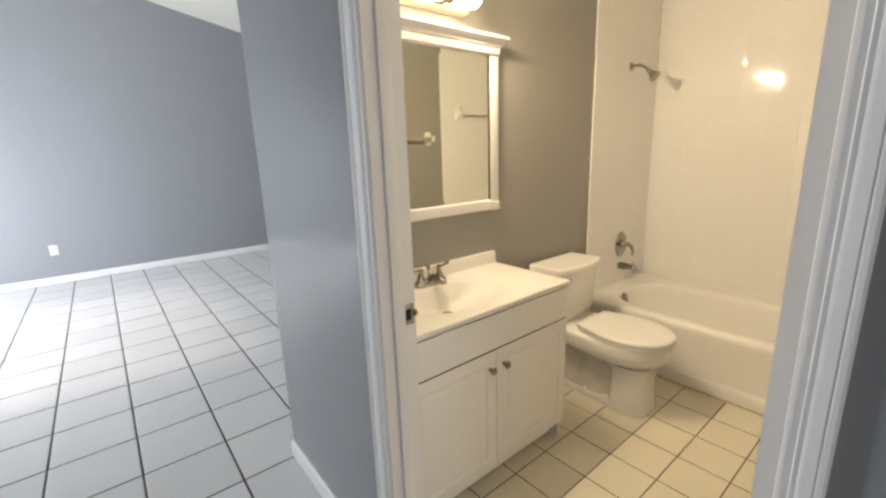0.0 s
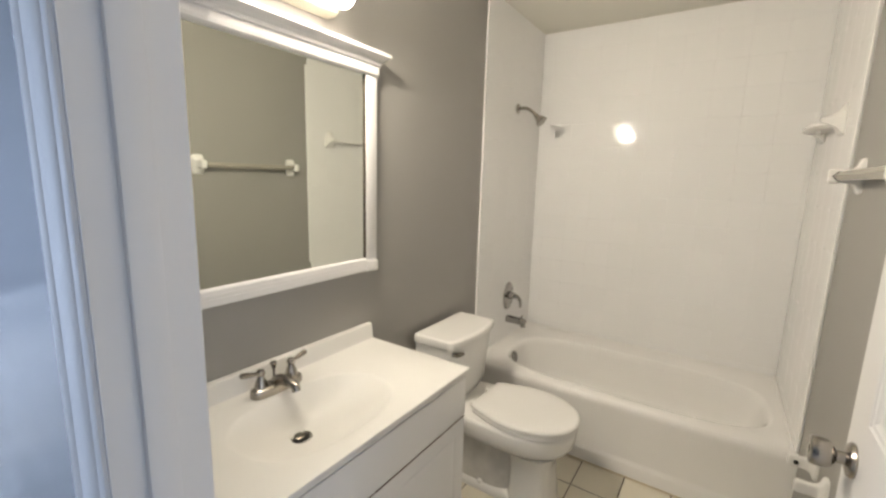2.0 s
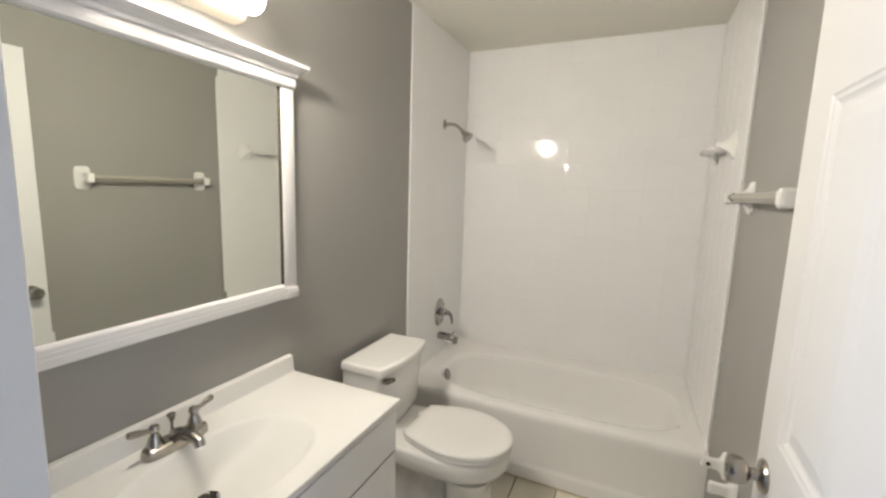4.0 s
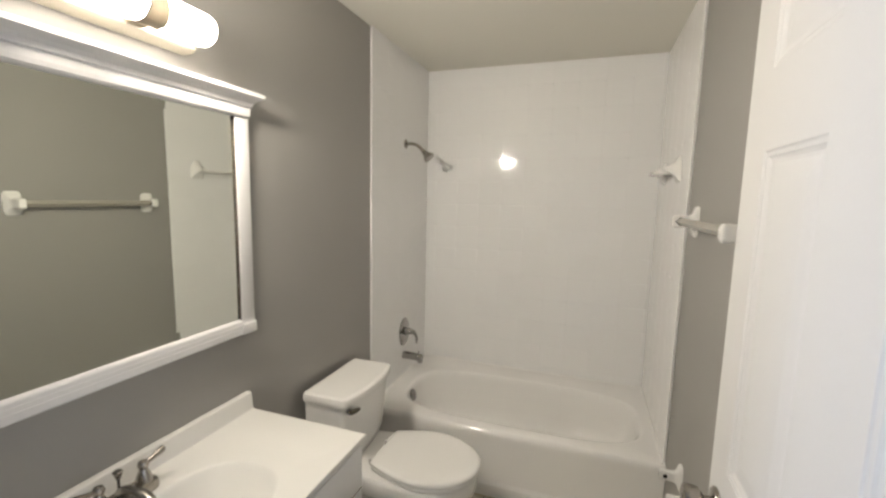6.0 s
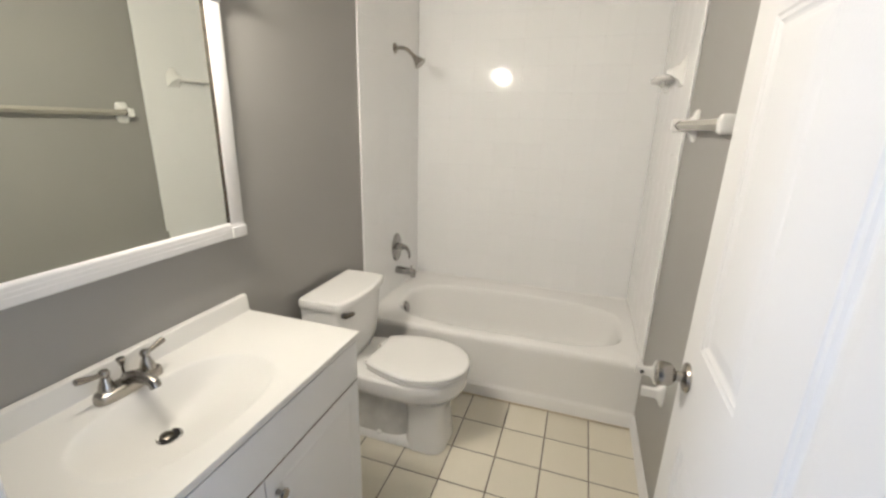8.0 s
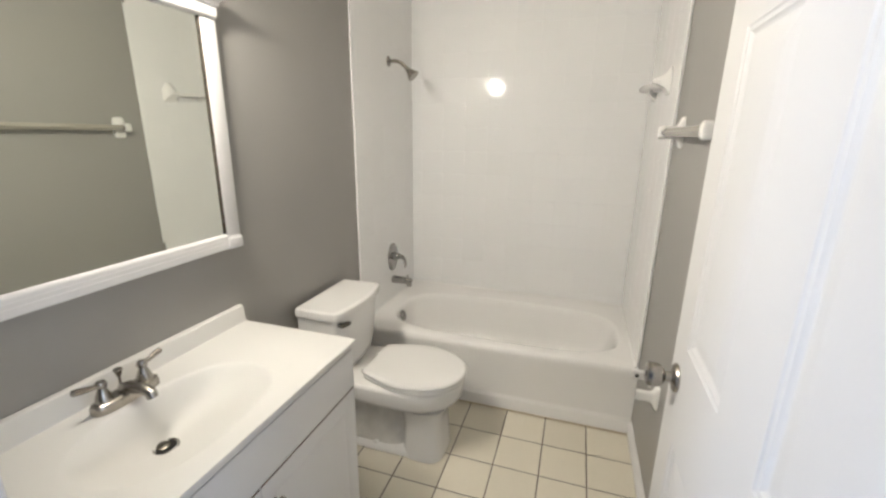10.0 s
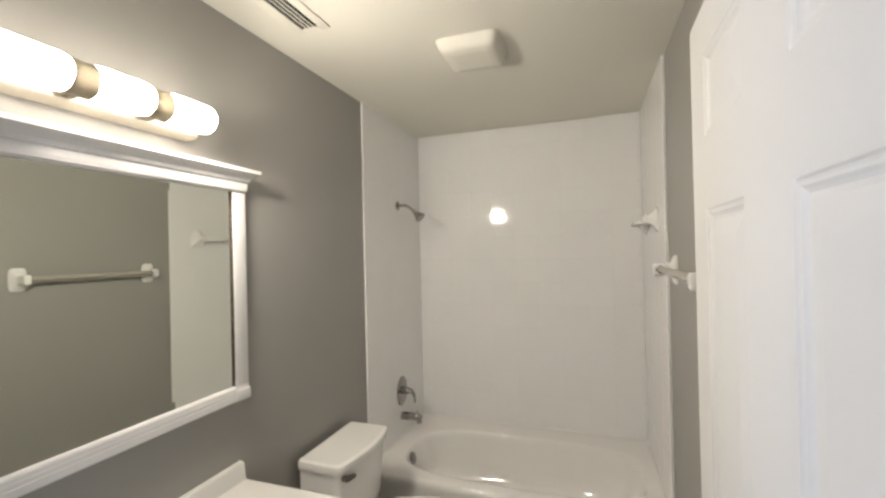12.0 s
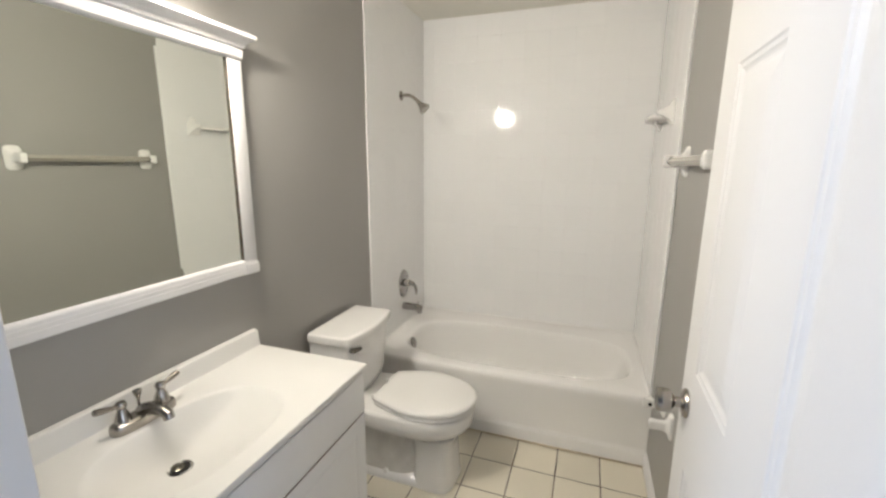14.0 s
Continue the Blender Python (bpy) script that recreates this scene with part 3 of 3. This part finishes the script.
for dx in (-0.075, 0.075):
    part("hinge", box(TX + dx - 0.020, TX + dx + 0.020, 1.106, 1.134, 0.391, 0.418, 0.006), PLASTIC, toilet)


KX = 1.763


def tank_ring(z, half, front, bow, back=1.376, grow=0.0):
    pts = []
    for i in range(17):
        u = -1 + 2 * i / 16
        pts.append(Vector((KX + (half + grow) * u, front - grow - bow * (1 - u * u), z)))
    pts.append(Vector((KX + half + grow, back, z)))
    pts.append(Vector((KX - half - grow, back, z)))
    bm = bmesh.new()
    vs = [bm.verts.new(p) for p in pts]
    bm.faces.new(vs)
    bmesh.ops.bevel(bm, geom=[vs[0], vs[16]], offset=0.020, segments=5, profile=0.5, affect="VERTICES")
    bm.faces.ensure_lookup_table()
    out = [v.co.copy() for v in bm.faces[0].verts]
    bm.free()
    return out


part("tank", rings([tank_ring(0.385, 0.172, 1.225, 0.018), tank_ring(0.395, 0.182, 1.218, 0.022), tank_ring(0.44, 0.192, 1.208, 0.026), tank_ring(0.60, 0.200, 1.196, 0.030), tank_ring(0.690, 0.201, 1.190, 0.032)]), PORCELAIN, toilet, angle=65)
part("tank_lid", rings([tank_ring(0.690, 0.206, 1.184, 0.034), tank_ring(0.694, 0.212, 1.178, 0.036), tank_ring(0.716, 0.214, 1.175, 0.037), tank_ring(0.727, 0.211, 1.178, 0.036), tank_ring(0.732, 0.200, 1.190, 0.032)]), PORCELAIN, toilet, angle=50)
lever = part("flush_lever", tube([(TX - 0.172, 1.192, 0.666), (TX - 0.172, 1.166, 0.666)], [0.014, 0.012], 14), CHROME, toilet, "chrome flush lever")
part("arm", tube([(TX - 0.190, 1.172, 0.667), (TX - 0.182, 1.167, 0.667), (TX - 0.157, 1.160, 0.666), (TX - 0.136, 1.155, 0.664), (TX - 0.128, 1.154, 0.663)], [0.005, 0.012, 0.012, 0.009, 0.004], 14, 0.8), DARKCHROME, lever)

# ---- vanity ----
VX0, VX1, VF = 0.350, 1.262, 0.945
vanity = thing("vanity_cabinet", (0.806, 1.17, 0.004), "white two-door vanity cabinet with a false drawer front", "vanity cabinet")
bm = box(VX0, VX0 + 0.016, VF, 1.394, 0.095, 0.772)
box(VX1 - 0.016, VX1, VF, 1.394, 0.006, 0.772, bm=bm)
box(VX0 + 0.016, VX1 - 0.016, 1.384, 1.394, 0.095, 0.772, bm=bm)
box(VX0 + 0.016, VX1 - 0.016, VF, 1.384, 0.095, 0.111, bm=bm)
box(VX0 + 0.016, VX1 - 0.016, VF, VF + 0.018, 0.111, 0.150, bm=bm)
box(VX0 + 0.016, VX1 - 0.016, VF, VF + 0.018, 0.634, 0.772, bm=bm)
box(VX0, VX1 - 0.016, VF + 0.05, VF + 0.066, 0.006, 0.095, bm=bm)
part("body", bm, CABINET, vanity)
part("drawer_front", box(VX0 + 0.004, VX1 - 0.002, VF - 0.019, VF - 0.001, 0.629, 0.770, 0.0008), CABINET, vanity)
SPLIT = 0.802


def cabinet_door(x0, x1, z0, z1, knob_x):
    bm = box(x0, x1, VF - 0.012, VF - 0.001, z0, z1)
    loops = []
    for inset, out in ((0, 0.012), (0, 0.0185), (0.0006, 0.019), (0.050, 0.019), (0.054, 0.017), (0.062, 0.0155), (0.072, 0.0175), (0.090, 0.019), (0.094, 0.019)):
        loops.append([Vector((x, VF - out, z)) for x, z in ((x0 + inset, z0 + inset), (x1 - inset, z0 + inset), (x1 - inset, z1 - inset), (x0 + inset, z1 - inset))])
    rings(loops, cap_first=False, bm=bm)
    leaf = part("door", bm, CABINET, vanity, smooth=False)
    # brown strip on the door top puts the gap's shade into colour
    part("raw_edge", box(x0 + 0.001, x1 - 0.001, VF - 0.0182, VF - 0.001, z1 + 0.0002, z1 + 0.0010), GAPSHADE, leaf, "thin brown strip that shades the gap")
    part("knob", lathe([(0, 0), (0.008, 0), (0.006, 0.008), (0.007, 0.013), (0.014, 0.018), (0.016, 0.023), (0.013, 0.028), (0, 0.030)], pose(knob_x, VF - 0.019, 0.552, 90), 20), NICKEL, leaf, "round brushed nickel knob")


cabinet_door(VX0 + 0.004, SPLIT - 0.0015, 0.100, 0.623, SPLIT - 0.038)
cabinet_door(SPLIT + 0.0015, VX1 - 0.002, 0.100, 0.623, SPLIT + 0.038)

top = thing("bathroom_sink", (0.81, 1.16, 0.774), "cream cultured marble sink top with moulded oval basin", "sink")
SX, SY, SA, SB = 0.797, 1.134, 0.237, 0.153
CT = 0.798
X0, X1, Y0, Y1 = 0.340, 1.280, 0.921, 1.406


def sink(k, z, dx=0.0, dy=0.0, power=2.5):
    return super_ring(SX + dx, SY + dy, z, SA * k, SB * k, power, 72)


r0 = sink(1.0, CT)
loops = [rect_ring(r0, SX, SY, X0, X1, Y0 + 0.004, Y1, 0.775), rect_ring(r0, SX, SY, X0, X1, Y0, Y1, 0.779), rect_ring(r0, SX, SY, X0, X1, Y0, Y1, CT - 0.004), rect_ring(r0, SX, SY, X0, X1 - 0.001, Y0 + 0.0012, Y1, CT - 0.0008), rect_ring(r0, SX, SY, X0, X1 - 0.003, Y0 + 0.0035, Y1, CT),
         sink(1.03, CT), sink(1.0, CT - 0.0015), sink(0.975, CT - 0.0055), sink(0.94, CT - 0.0125), sink(0.88, CT - 0.025, 0, 0.002), sink(0.79, CT - 0.041, -0.002, 0.008, 2.4), sink(0.66, CT - 0.061, -0.006, 0.018, 2.3), sink(0.46, CT - 0.083, -0.012, 0.034, 2.2), sink(0.22, CT - 0.097, -0.018, 0.048, 2.0), sink(0.095, CT - 0.101, -0.020, 0.053, 2.0)]
part("counter", rings(loops, cap_first=False), MARBLE, top, angle=50)
bm = rings([[Vector((x, y, z)) for y, z in ((VAN - 0.002, CT - 0.002), (1.378, CT - 0.002), (1.383, CT + 0.010), (1.386, CT + 0.050), (1.389, CT + 0.057), (1.396, CT + 0.060), (VAN - 0.002, CT + 0.060))] for x in (X0, X1 - 0.004, X1)])
part("backsplash", bm, MARBLE, top)
DX, DY, DZ = SX - 0.020, SY + 0.053, CT - 0.101
plug = part("drain_ring", lathe([(0.012, -0.020), (0.022, -0.004), (0.024, 0.001), (0.030, 0.003), (0.031, 0.0), (0.012, -0.02)], pose(DX, DY, DZ), 26), CHROME, top, "chrome sink drain")
part("stopper", lathe([(0, 0.002), (0.014, 0.002), (0.0155, 0.005), (0.012, 0.0065), (0, 0.007)], pose(DX - 0.003, DY + 0.006, DZ + 0.001, 6, -4), 22), DARKCHROME, plug)
part("hole", lathe([(0, -0.006), (0.0235, -0.006), (0.0235, 0.0015), (0, 0.0015)], pose(DX, DY, DZ), 22), DARK, plug)

faucet = thing("faucet", (0.795, 1.320, CT), "brushed nickel two-lever bathroom faucet", "faucet")
QX, QY = 0.795, 1.322
part("base", rings([super_ring(QX, QY, CT + z, a, b, 3.0, 40) for a, b, z in ((0.084, 0.029, 0.001), (0.084, 0.029, 0.014), (0.081, 0.026, 0.024), (0.072, 0.020, 0.028))]), NICKEL, faucet)
for side in (-1, 1):
    hx = QX + side * 0.052
    h = part("handle", lathe([(0, 0.02), (0.021, 0.02), (0.020, 0.026), (0.0165, 0.042), (0.011, 0.056), (0.009, 0.062), (0.012, 0.066), (0.0135, 0.072), (0.010, 0.080), (0, 0.083)], pose(hx, QY, CT), 20), NICKEL, faucet)
    part("lever", tube([(hx + side * 0.006, QY, CT + 0.072), (hx + side * 0.022, QY + 0.001, CT + 0.074), (hx + side * 0.044, QY + 0.003, CT + 0.079), (hx + side * 0.057, QY + 0.004, CT + 0.082), (hx + side * 0.060, QY + 0.004, CT + 0.0825)], [0.006, 0.0065, 0.0085, 0.0085, 0.005], 12), NICKEL, h)
part("spout", tube([(QX, QY, CT + 0.015), (QX, QY - 0.004, CT + 0.030), (QX, QY - 0.022, CT + 0.038), (QX, QY - 0.052, CT + 0.041), (QX, QY - 0.076, CT + 0.041), (QX, QY - 0.090, CT + 0.035), (QX, QY - 0.094, CT + 0.023)], [0.020, 0.019, 0.017, 0.0150, 0.0140, 0.0140, 0.0135], 18), NICKEL, faucet)
part("lift_rod", lathe([(0, 0.02), (0.0035, 0.02), (0.0035, 0.060), (0.006, 0.064), (0.010, 0.078), (0.011, 0.081), (0.009, 0.084), (0, 0.085)], pose(QX, QY + 0.014, CT), 16), NICKEL, faucet)

# ---- framed mirror ----
MX0, MX1, MZ0, MZ1 = 0.402, 1.307, 1.080, 1.890
mirror = thing("mirror", (0.85, VAN, MZ0), "wall mirror in a white wooden frame with a cornice top", "mirror")
G = 1.397
glass_rect = lambda inset, y: [Vector((x, y, z)) for x, z in ((MX0 + 0.05 + inset, MZ0 + 0.045 + inset), (MX1 - 0.05 - inset, MZ0 + 0.045 + inset), (MX1 - 0.05 - inset, MZ1 - 0.073 - inset), (MX0 + 0.05 + inset, MZ1 - 0.073 - inset))]
# a wide bevel round the edge bends what is seen in it toward the middle
part("glass", rings([glass_rect(0, VAN - 0.002), glass_rect(0, G - 0.0009), glass_rect(0.030, G)]), MIRROR, mirror, "clear mirror glass with a bevelled edge", smooth=False)
ST = 0.057
part("stile", box(MX0, MX0 + ST, 1.386, VAN - 0.001, MZ0, 1.8115, 0.002), TRIM, mirror)
part("stile", box(MX1 - ST, MX1, 1.386, VAN - 0.001, MZ0, 1.8115, 0.002), TRIM, mirror)
# dark brown strip along the right stile's inner edge
part("glazing_bead", box(MX1 - ST - 0.0018, MX1 - ST + 0.001, 1.389, 1.3975, MZ0 + 0.052, 1.812), DARKBROWN, mirror, "thin dark strip beside the glass")
RAIL = ((VAN - 0.001, 0.0), (1.384, 0.0), (1.383, 0.003), (1.383, 0.020), (1.3838, 0.022), (1.3838, 0.032), (1.3846, 0.034), (1.3852, 0.043), (1.3872, 0.047), (1.391, 0.050), (1.395, 0.052), (VAN - 0.001, 0.052))
part("bottom_rail", rings([[Vector((x, y, MZ0 + z)) for y, z in RAIL] for x in (MX0 + 0.002, MX1 - 0.002)]), TRIM, mirror, smooth=False)
for x0, x1 in ((MX0 - 0.004, MX0 + ST), (MX1 - ST, MX1 + 0.004)):
    part("corner_block", box(x0, x1, 1.380, VAN - 0.001, MZ0 - 0.003, MZ0 + 0.036, 0.003), TRIM, mirror)
HEADP = ((VAN - 0.001, 0.0), (1.384, 0.0), (1.378, 0.006), (1.376, 0.016), (1.376, 0.034), (1.370, 0.038), (1.368, 0.048), (1.360, 0.056), (1.348, 0.064), (1.342, 0.068), (1.342, 0.080), (VAN - 0.001, 0.080))
loops = []
for x, s in ((MX0, -1), (MX1, 1)):
    loops.append([Vector((x + s * max(0.0, 1.376 - y), y, 1.812 + z)) for y, z in HEADP])
part("cornice", rings(loops), TRIM, mirror, smooth=False)

# ---- three-globe bath light ----
light = thing("bath_light", (0.855, VAN, 1.94), "three frosted glass shades on a nickel wall bar, lit", "wall light")
LY, LZ, LR = 1.298, 1.997, 0.0425
outline = [(VAN - 0.001, LZ - 0.046), (1.372, LZ - 0.044), (1.360, LZ - 0.036), (1.357, LZ - 0.020), (1.357, LZ + 0.020), (1.360, LZ + 0.036), (1.372, LZ + 0.044), (VAN - 0.001, LZ + 0.046)]
bar = [[Vector((x, y, z)) for y, z in outline] for x in (0.562, 1.094)]
part("back_bar", rings(bar), LAMPCREAM, light)
for x0, x1 in ((0.572, 0.715), (0.757, 0.898), (0.940, 1.082)):
    xc = (x0 + x1) / 2
    half = (x1 - x0) / 2
    ends = [(0.0, 0.0), (0.70, 0.0), (0.86, 0.0035), (0.95, 0.010), (1.0, 0.022)]
    shade = lathe([(LR * k, -half + d) for k, d in ends] + [(LR * k, half - d) for k, d in reversed(ends)], pose(xc, LY, LZ, 0, 90), 32)
    s = part("shade", shade, GLOW, light, "glowing frosted glass shade")
    part("holder", tube([(xc, VAN - 0.02, LZ), (xc, LY + LR * 0.95, LZ)], 0.02, 12), LAMPMETAL, s)

for x0, x1 in ((0.708, 0.764), (0.891, 0.947)):
    part("collar", lathe([(0.028, 0), (0.041, 0.001), (0.0395, (x1 - x0) * 0.5), (0.041, x1 - x0 - 0.001), (0.028, x1 - x0)], pose(x0, LY + 0.004, LZ, 0, 90), 28), LAMPMETAL, light, "beige metal collar between shades")
    part("bracket", box((x0 + x1) / 2 - 0.020, (x0 + x1) / 2 + 0.020, LY + 0.03, 1.358, LZ - 0.036, LZ + 0.036, 0.006), LAMPMETAL, light)

# ---- ceiling fittings ----
fan = thing("exhaust_fan", (1.818, 0.655, TOP), "square off-white exhaust fan cover on the ceiling", "exhaust fan")
loops = []
for half, z in ((0.132, -0.001), (0.128, -0.008), (0.122, -0.027), (0.112, -0.041), (0.098, -0.048), (0.07, -0.051)):
    loops.append(super_ring(1.818, 0.655, TOP + z, half, half, 9, 48))
part("cover", rings(loops), CEILING, fan)
vent = thing("ceiling_register", (1.29, 1.18, TOP), "white metal air register in the ceiling", "air register")
RX0, RX1, RY0, RY1 = 1.13, 1.448, 1.107, 1.252
SX0, SX1, SY0, SY1 = 1.155, 1.423, 1.143, 1.212
bm = box(RX0, RX1, RY0, SY0, TOP - 0.007, TOP - 0.001, 0.001)
box(RX0, RX1, SY1, RY1, TOP - 0.007, TOP - 0.001, 0.001, bm=bm)
box(RX0, SX0, SY0, SY1, TOP - 0.007, TOP - 0.001, bm=bm)
box(SX1, RX1, SY0, SY1, TOP - 0.007, TOP - 0.001, bm=bm)
part("frame", bm, CEILING, vent)
# flat near-black sheet in place of the duct's unlit depth
part("backing", box(SX0, SX1, SY0, SY1, TOP - 0.0025, TOP - 0.001), DARK, vent)
for k in range(3):
    y = SY0 + 0.017 * (k + 1)
    part("slat", box(SX0, SX1, y - 0.0022, y + 0.0022, TOP - 0.0075, TOP - 0.0035), CEILING, vent, smooth=False)

# wall outlet across the living room
outlet = thing("wall_outlet", (-0.80, 6.499, 0.41), "small white wall outlet", "wall outlet")
part("plate", box(-0.838, -0.762, 6.493, 6.5, 0.345, 0.462, 0.003), PLASTIC, outlet)
for z in (0.378, 0.428):
    part("socket", box(-0.818, -0.782, 6.490, 6.494, z - 0.016, z + 0.016, 0.002), PLASTIC, outlet)

# ---- tiles ----


def tile_mesh(name, w, h, t, r, mat):
    """A pillow-edged tile in its own x y plane, its face at z = t."""
    loops = [[Vector((sx * (w / 2 - i), sy * (h / 2 - i), z)) for sx, sy in ((-1, -1), (1, -1), (1, 1), (-1, 1))] for i, z in ((0, 0), (0, t - r * 0.21), (r * 0.25, t - r * 0.118), (r * 0.5, t - r * 0.0525), (r * 0.75, t - r * 0.013), (r, t))]
    me = finish(rings(loops, cap_first=False), name, mat, True, 80)
    me.polygons[len(me.polygons) - 1].use_smooth = False
    return me


def lay(name, parent, spots, t, mat, gap, r, jitter, turn, cache):
    """Tiles, each (x, y, w, h) in the plane of turn, on shared meshes."""
    for cx, cy, w, h in spots:
        key = (round(w, 3), round(h, 3))
        if key not in cache:
            cache[key] = tile_mesh(name, w - gap, h - gap, t, r, mat)
        ob = new(name, cache[key])
        ob.parent = parent
        ob.matrix_local = turn @ pose(cx, cy, 0, random.gauss(0, jitter), random.gauss(0, jitter))


def cells(lo, hi, at, pitch):
    """Cut a run at joints at + k * pitch."""
    cuts = [lo] + [c for c in (at + k * pitch for k in range(-60, 61)) if lo + 0.012 < c < hi - 0.012] + [hi]
    return [((a + b) / 2, b - a) for a, b in zip(cuts, cuts[1:])]


P = 0.157
wall_end_tiles = structure("tile_bed_end", box(3.0014, 3.012, RIGHT, VAN, TUB_TOP - 0.01, TOP), WALLGROUT, "white glazed square tiles over the bathtub", "wall tiles")
wall_left_tiles = structure("tile_bed_plumbing", box(TILE_FROM + 0.004, 3.006, VAN - 0.0116, VAN, TUB_TOP - 0.30, TOP), WALLGROUT, "white glazed square tiles round the shower valve", "wall tiles")
wall_right_tiles = structure("tile_bed_towel_wall", box(TILE_FROM + 0.004, 3.006, RIGHT, RIGHT + 0.0116, TUB_TOP - 0.30, TOP), WALLGROUT, "white glazed square tiles above the bathtub", "wall tiles")
cache = {}
ends = [(-y, z, w, h) for y, w in cells(RIGHT + 0.012, VAN - 0.012, 0.855, P) for z, h in cells(TUB_TOP + 0.002, TOP - 0.001, 1.52, P)]
lay("tile", wall_end_tiles, ends, 0.006, WALLTILE, 0.0011, 0.0064, 0.03, pose(3.006, 0, 0, 90, 0, -90), cache)
sides = [(x, z, w, h) for x, w in cells(TILE_FROM, 2.999, 2.999, P) for z, h in cells(TUB_TOP - 0.30, TOP - 0.001, 1.52, P)]
cache = {}
lay("tile", wall_left_tiles, sides, 0.006, WALLTILE, 0.0009, 0.0018, 0.008, pose(0, VAN - 0.006, 0, 90), cache)
lay("tile", wall_right_tiles, [(-x, z, w, h) for x, z, w, h in sides], 0.006, WALLTILE, 0.0009, 0.0018, 0.008, pose(0, RIGHT + 0.006, 0, 90, 0, 180), cache)

F = 0.2066
bath_floor = structure("floor", box(0.28, 2.2, RIGHT, VAN, -0.05, 0.001), FLOORGROUT, "cream square floor tiles with brown grout", "floor")
cache = {}
spots = [(x, y, w, h) for x, w in cells(0.28, 2.155, 1.945, F) for y, h in cells(RIGHT, VAN, 0.093, F)]
lay("tile", bath_floor, spots, 0.0016, FLOORTILE, 0.0048, 0.005, 0.12, pose(0, 0, 0.001), cache)

H = 0.340
hall_floor = structure("floor_living", box(-3.12, 4.6, -3.12, 6.6, -0.06, 0.0), HALLGROUT, "pale grey square floor tiles with dark grout", "floor")
cache = {}
near, rest = [], []
for x, w in cells(-3.0, 4.5, 0.0, H):
    for y, h in cells(-3.0, 6.5, 1.68, H):
        if y < 1.690 and x > HALL + 0.1:
            continue
        if x + w / 2 > 0.28 and y < 1.690:
            w2 = 0.28 - (x - w / 2)
            (near if y > -0.5 else rest).append(((x - w / 2 + 0.28) / 2, y, w2, h))
            continue
        (near if -1.8 < x < 0.9 and -0.6 < y < 6.5 else rest).append((x, y, w, h))
lay("tile", hall_floor, near, 0.0016, HALLTILE, 0.009, 0.006, 0.12, pose(0, 0, 0.0), cache)
bm = bmesh.new()
for x, y, w, h in rest:
    g = 0.0045
    rings([[Vector((x + sx * (w / 2 - g - i), y + sy * (h / 2 - g - i), z)) for sx, sy in ((-1, -1), (1, -1), (1, 1), (-1, 1))] for i, z in ((0, 0), (0, 0.0008), (0.001, 0.0016))], cap_first=False, bm=bm)
far = part("tiles", bm, HALLTILE, hall_floor, "pale grey floor tiles farther off", smooth=False)
tagged(far, kind="stuff")
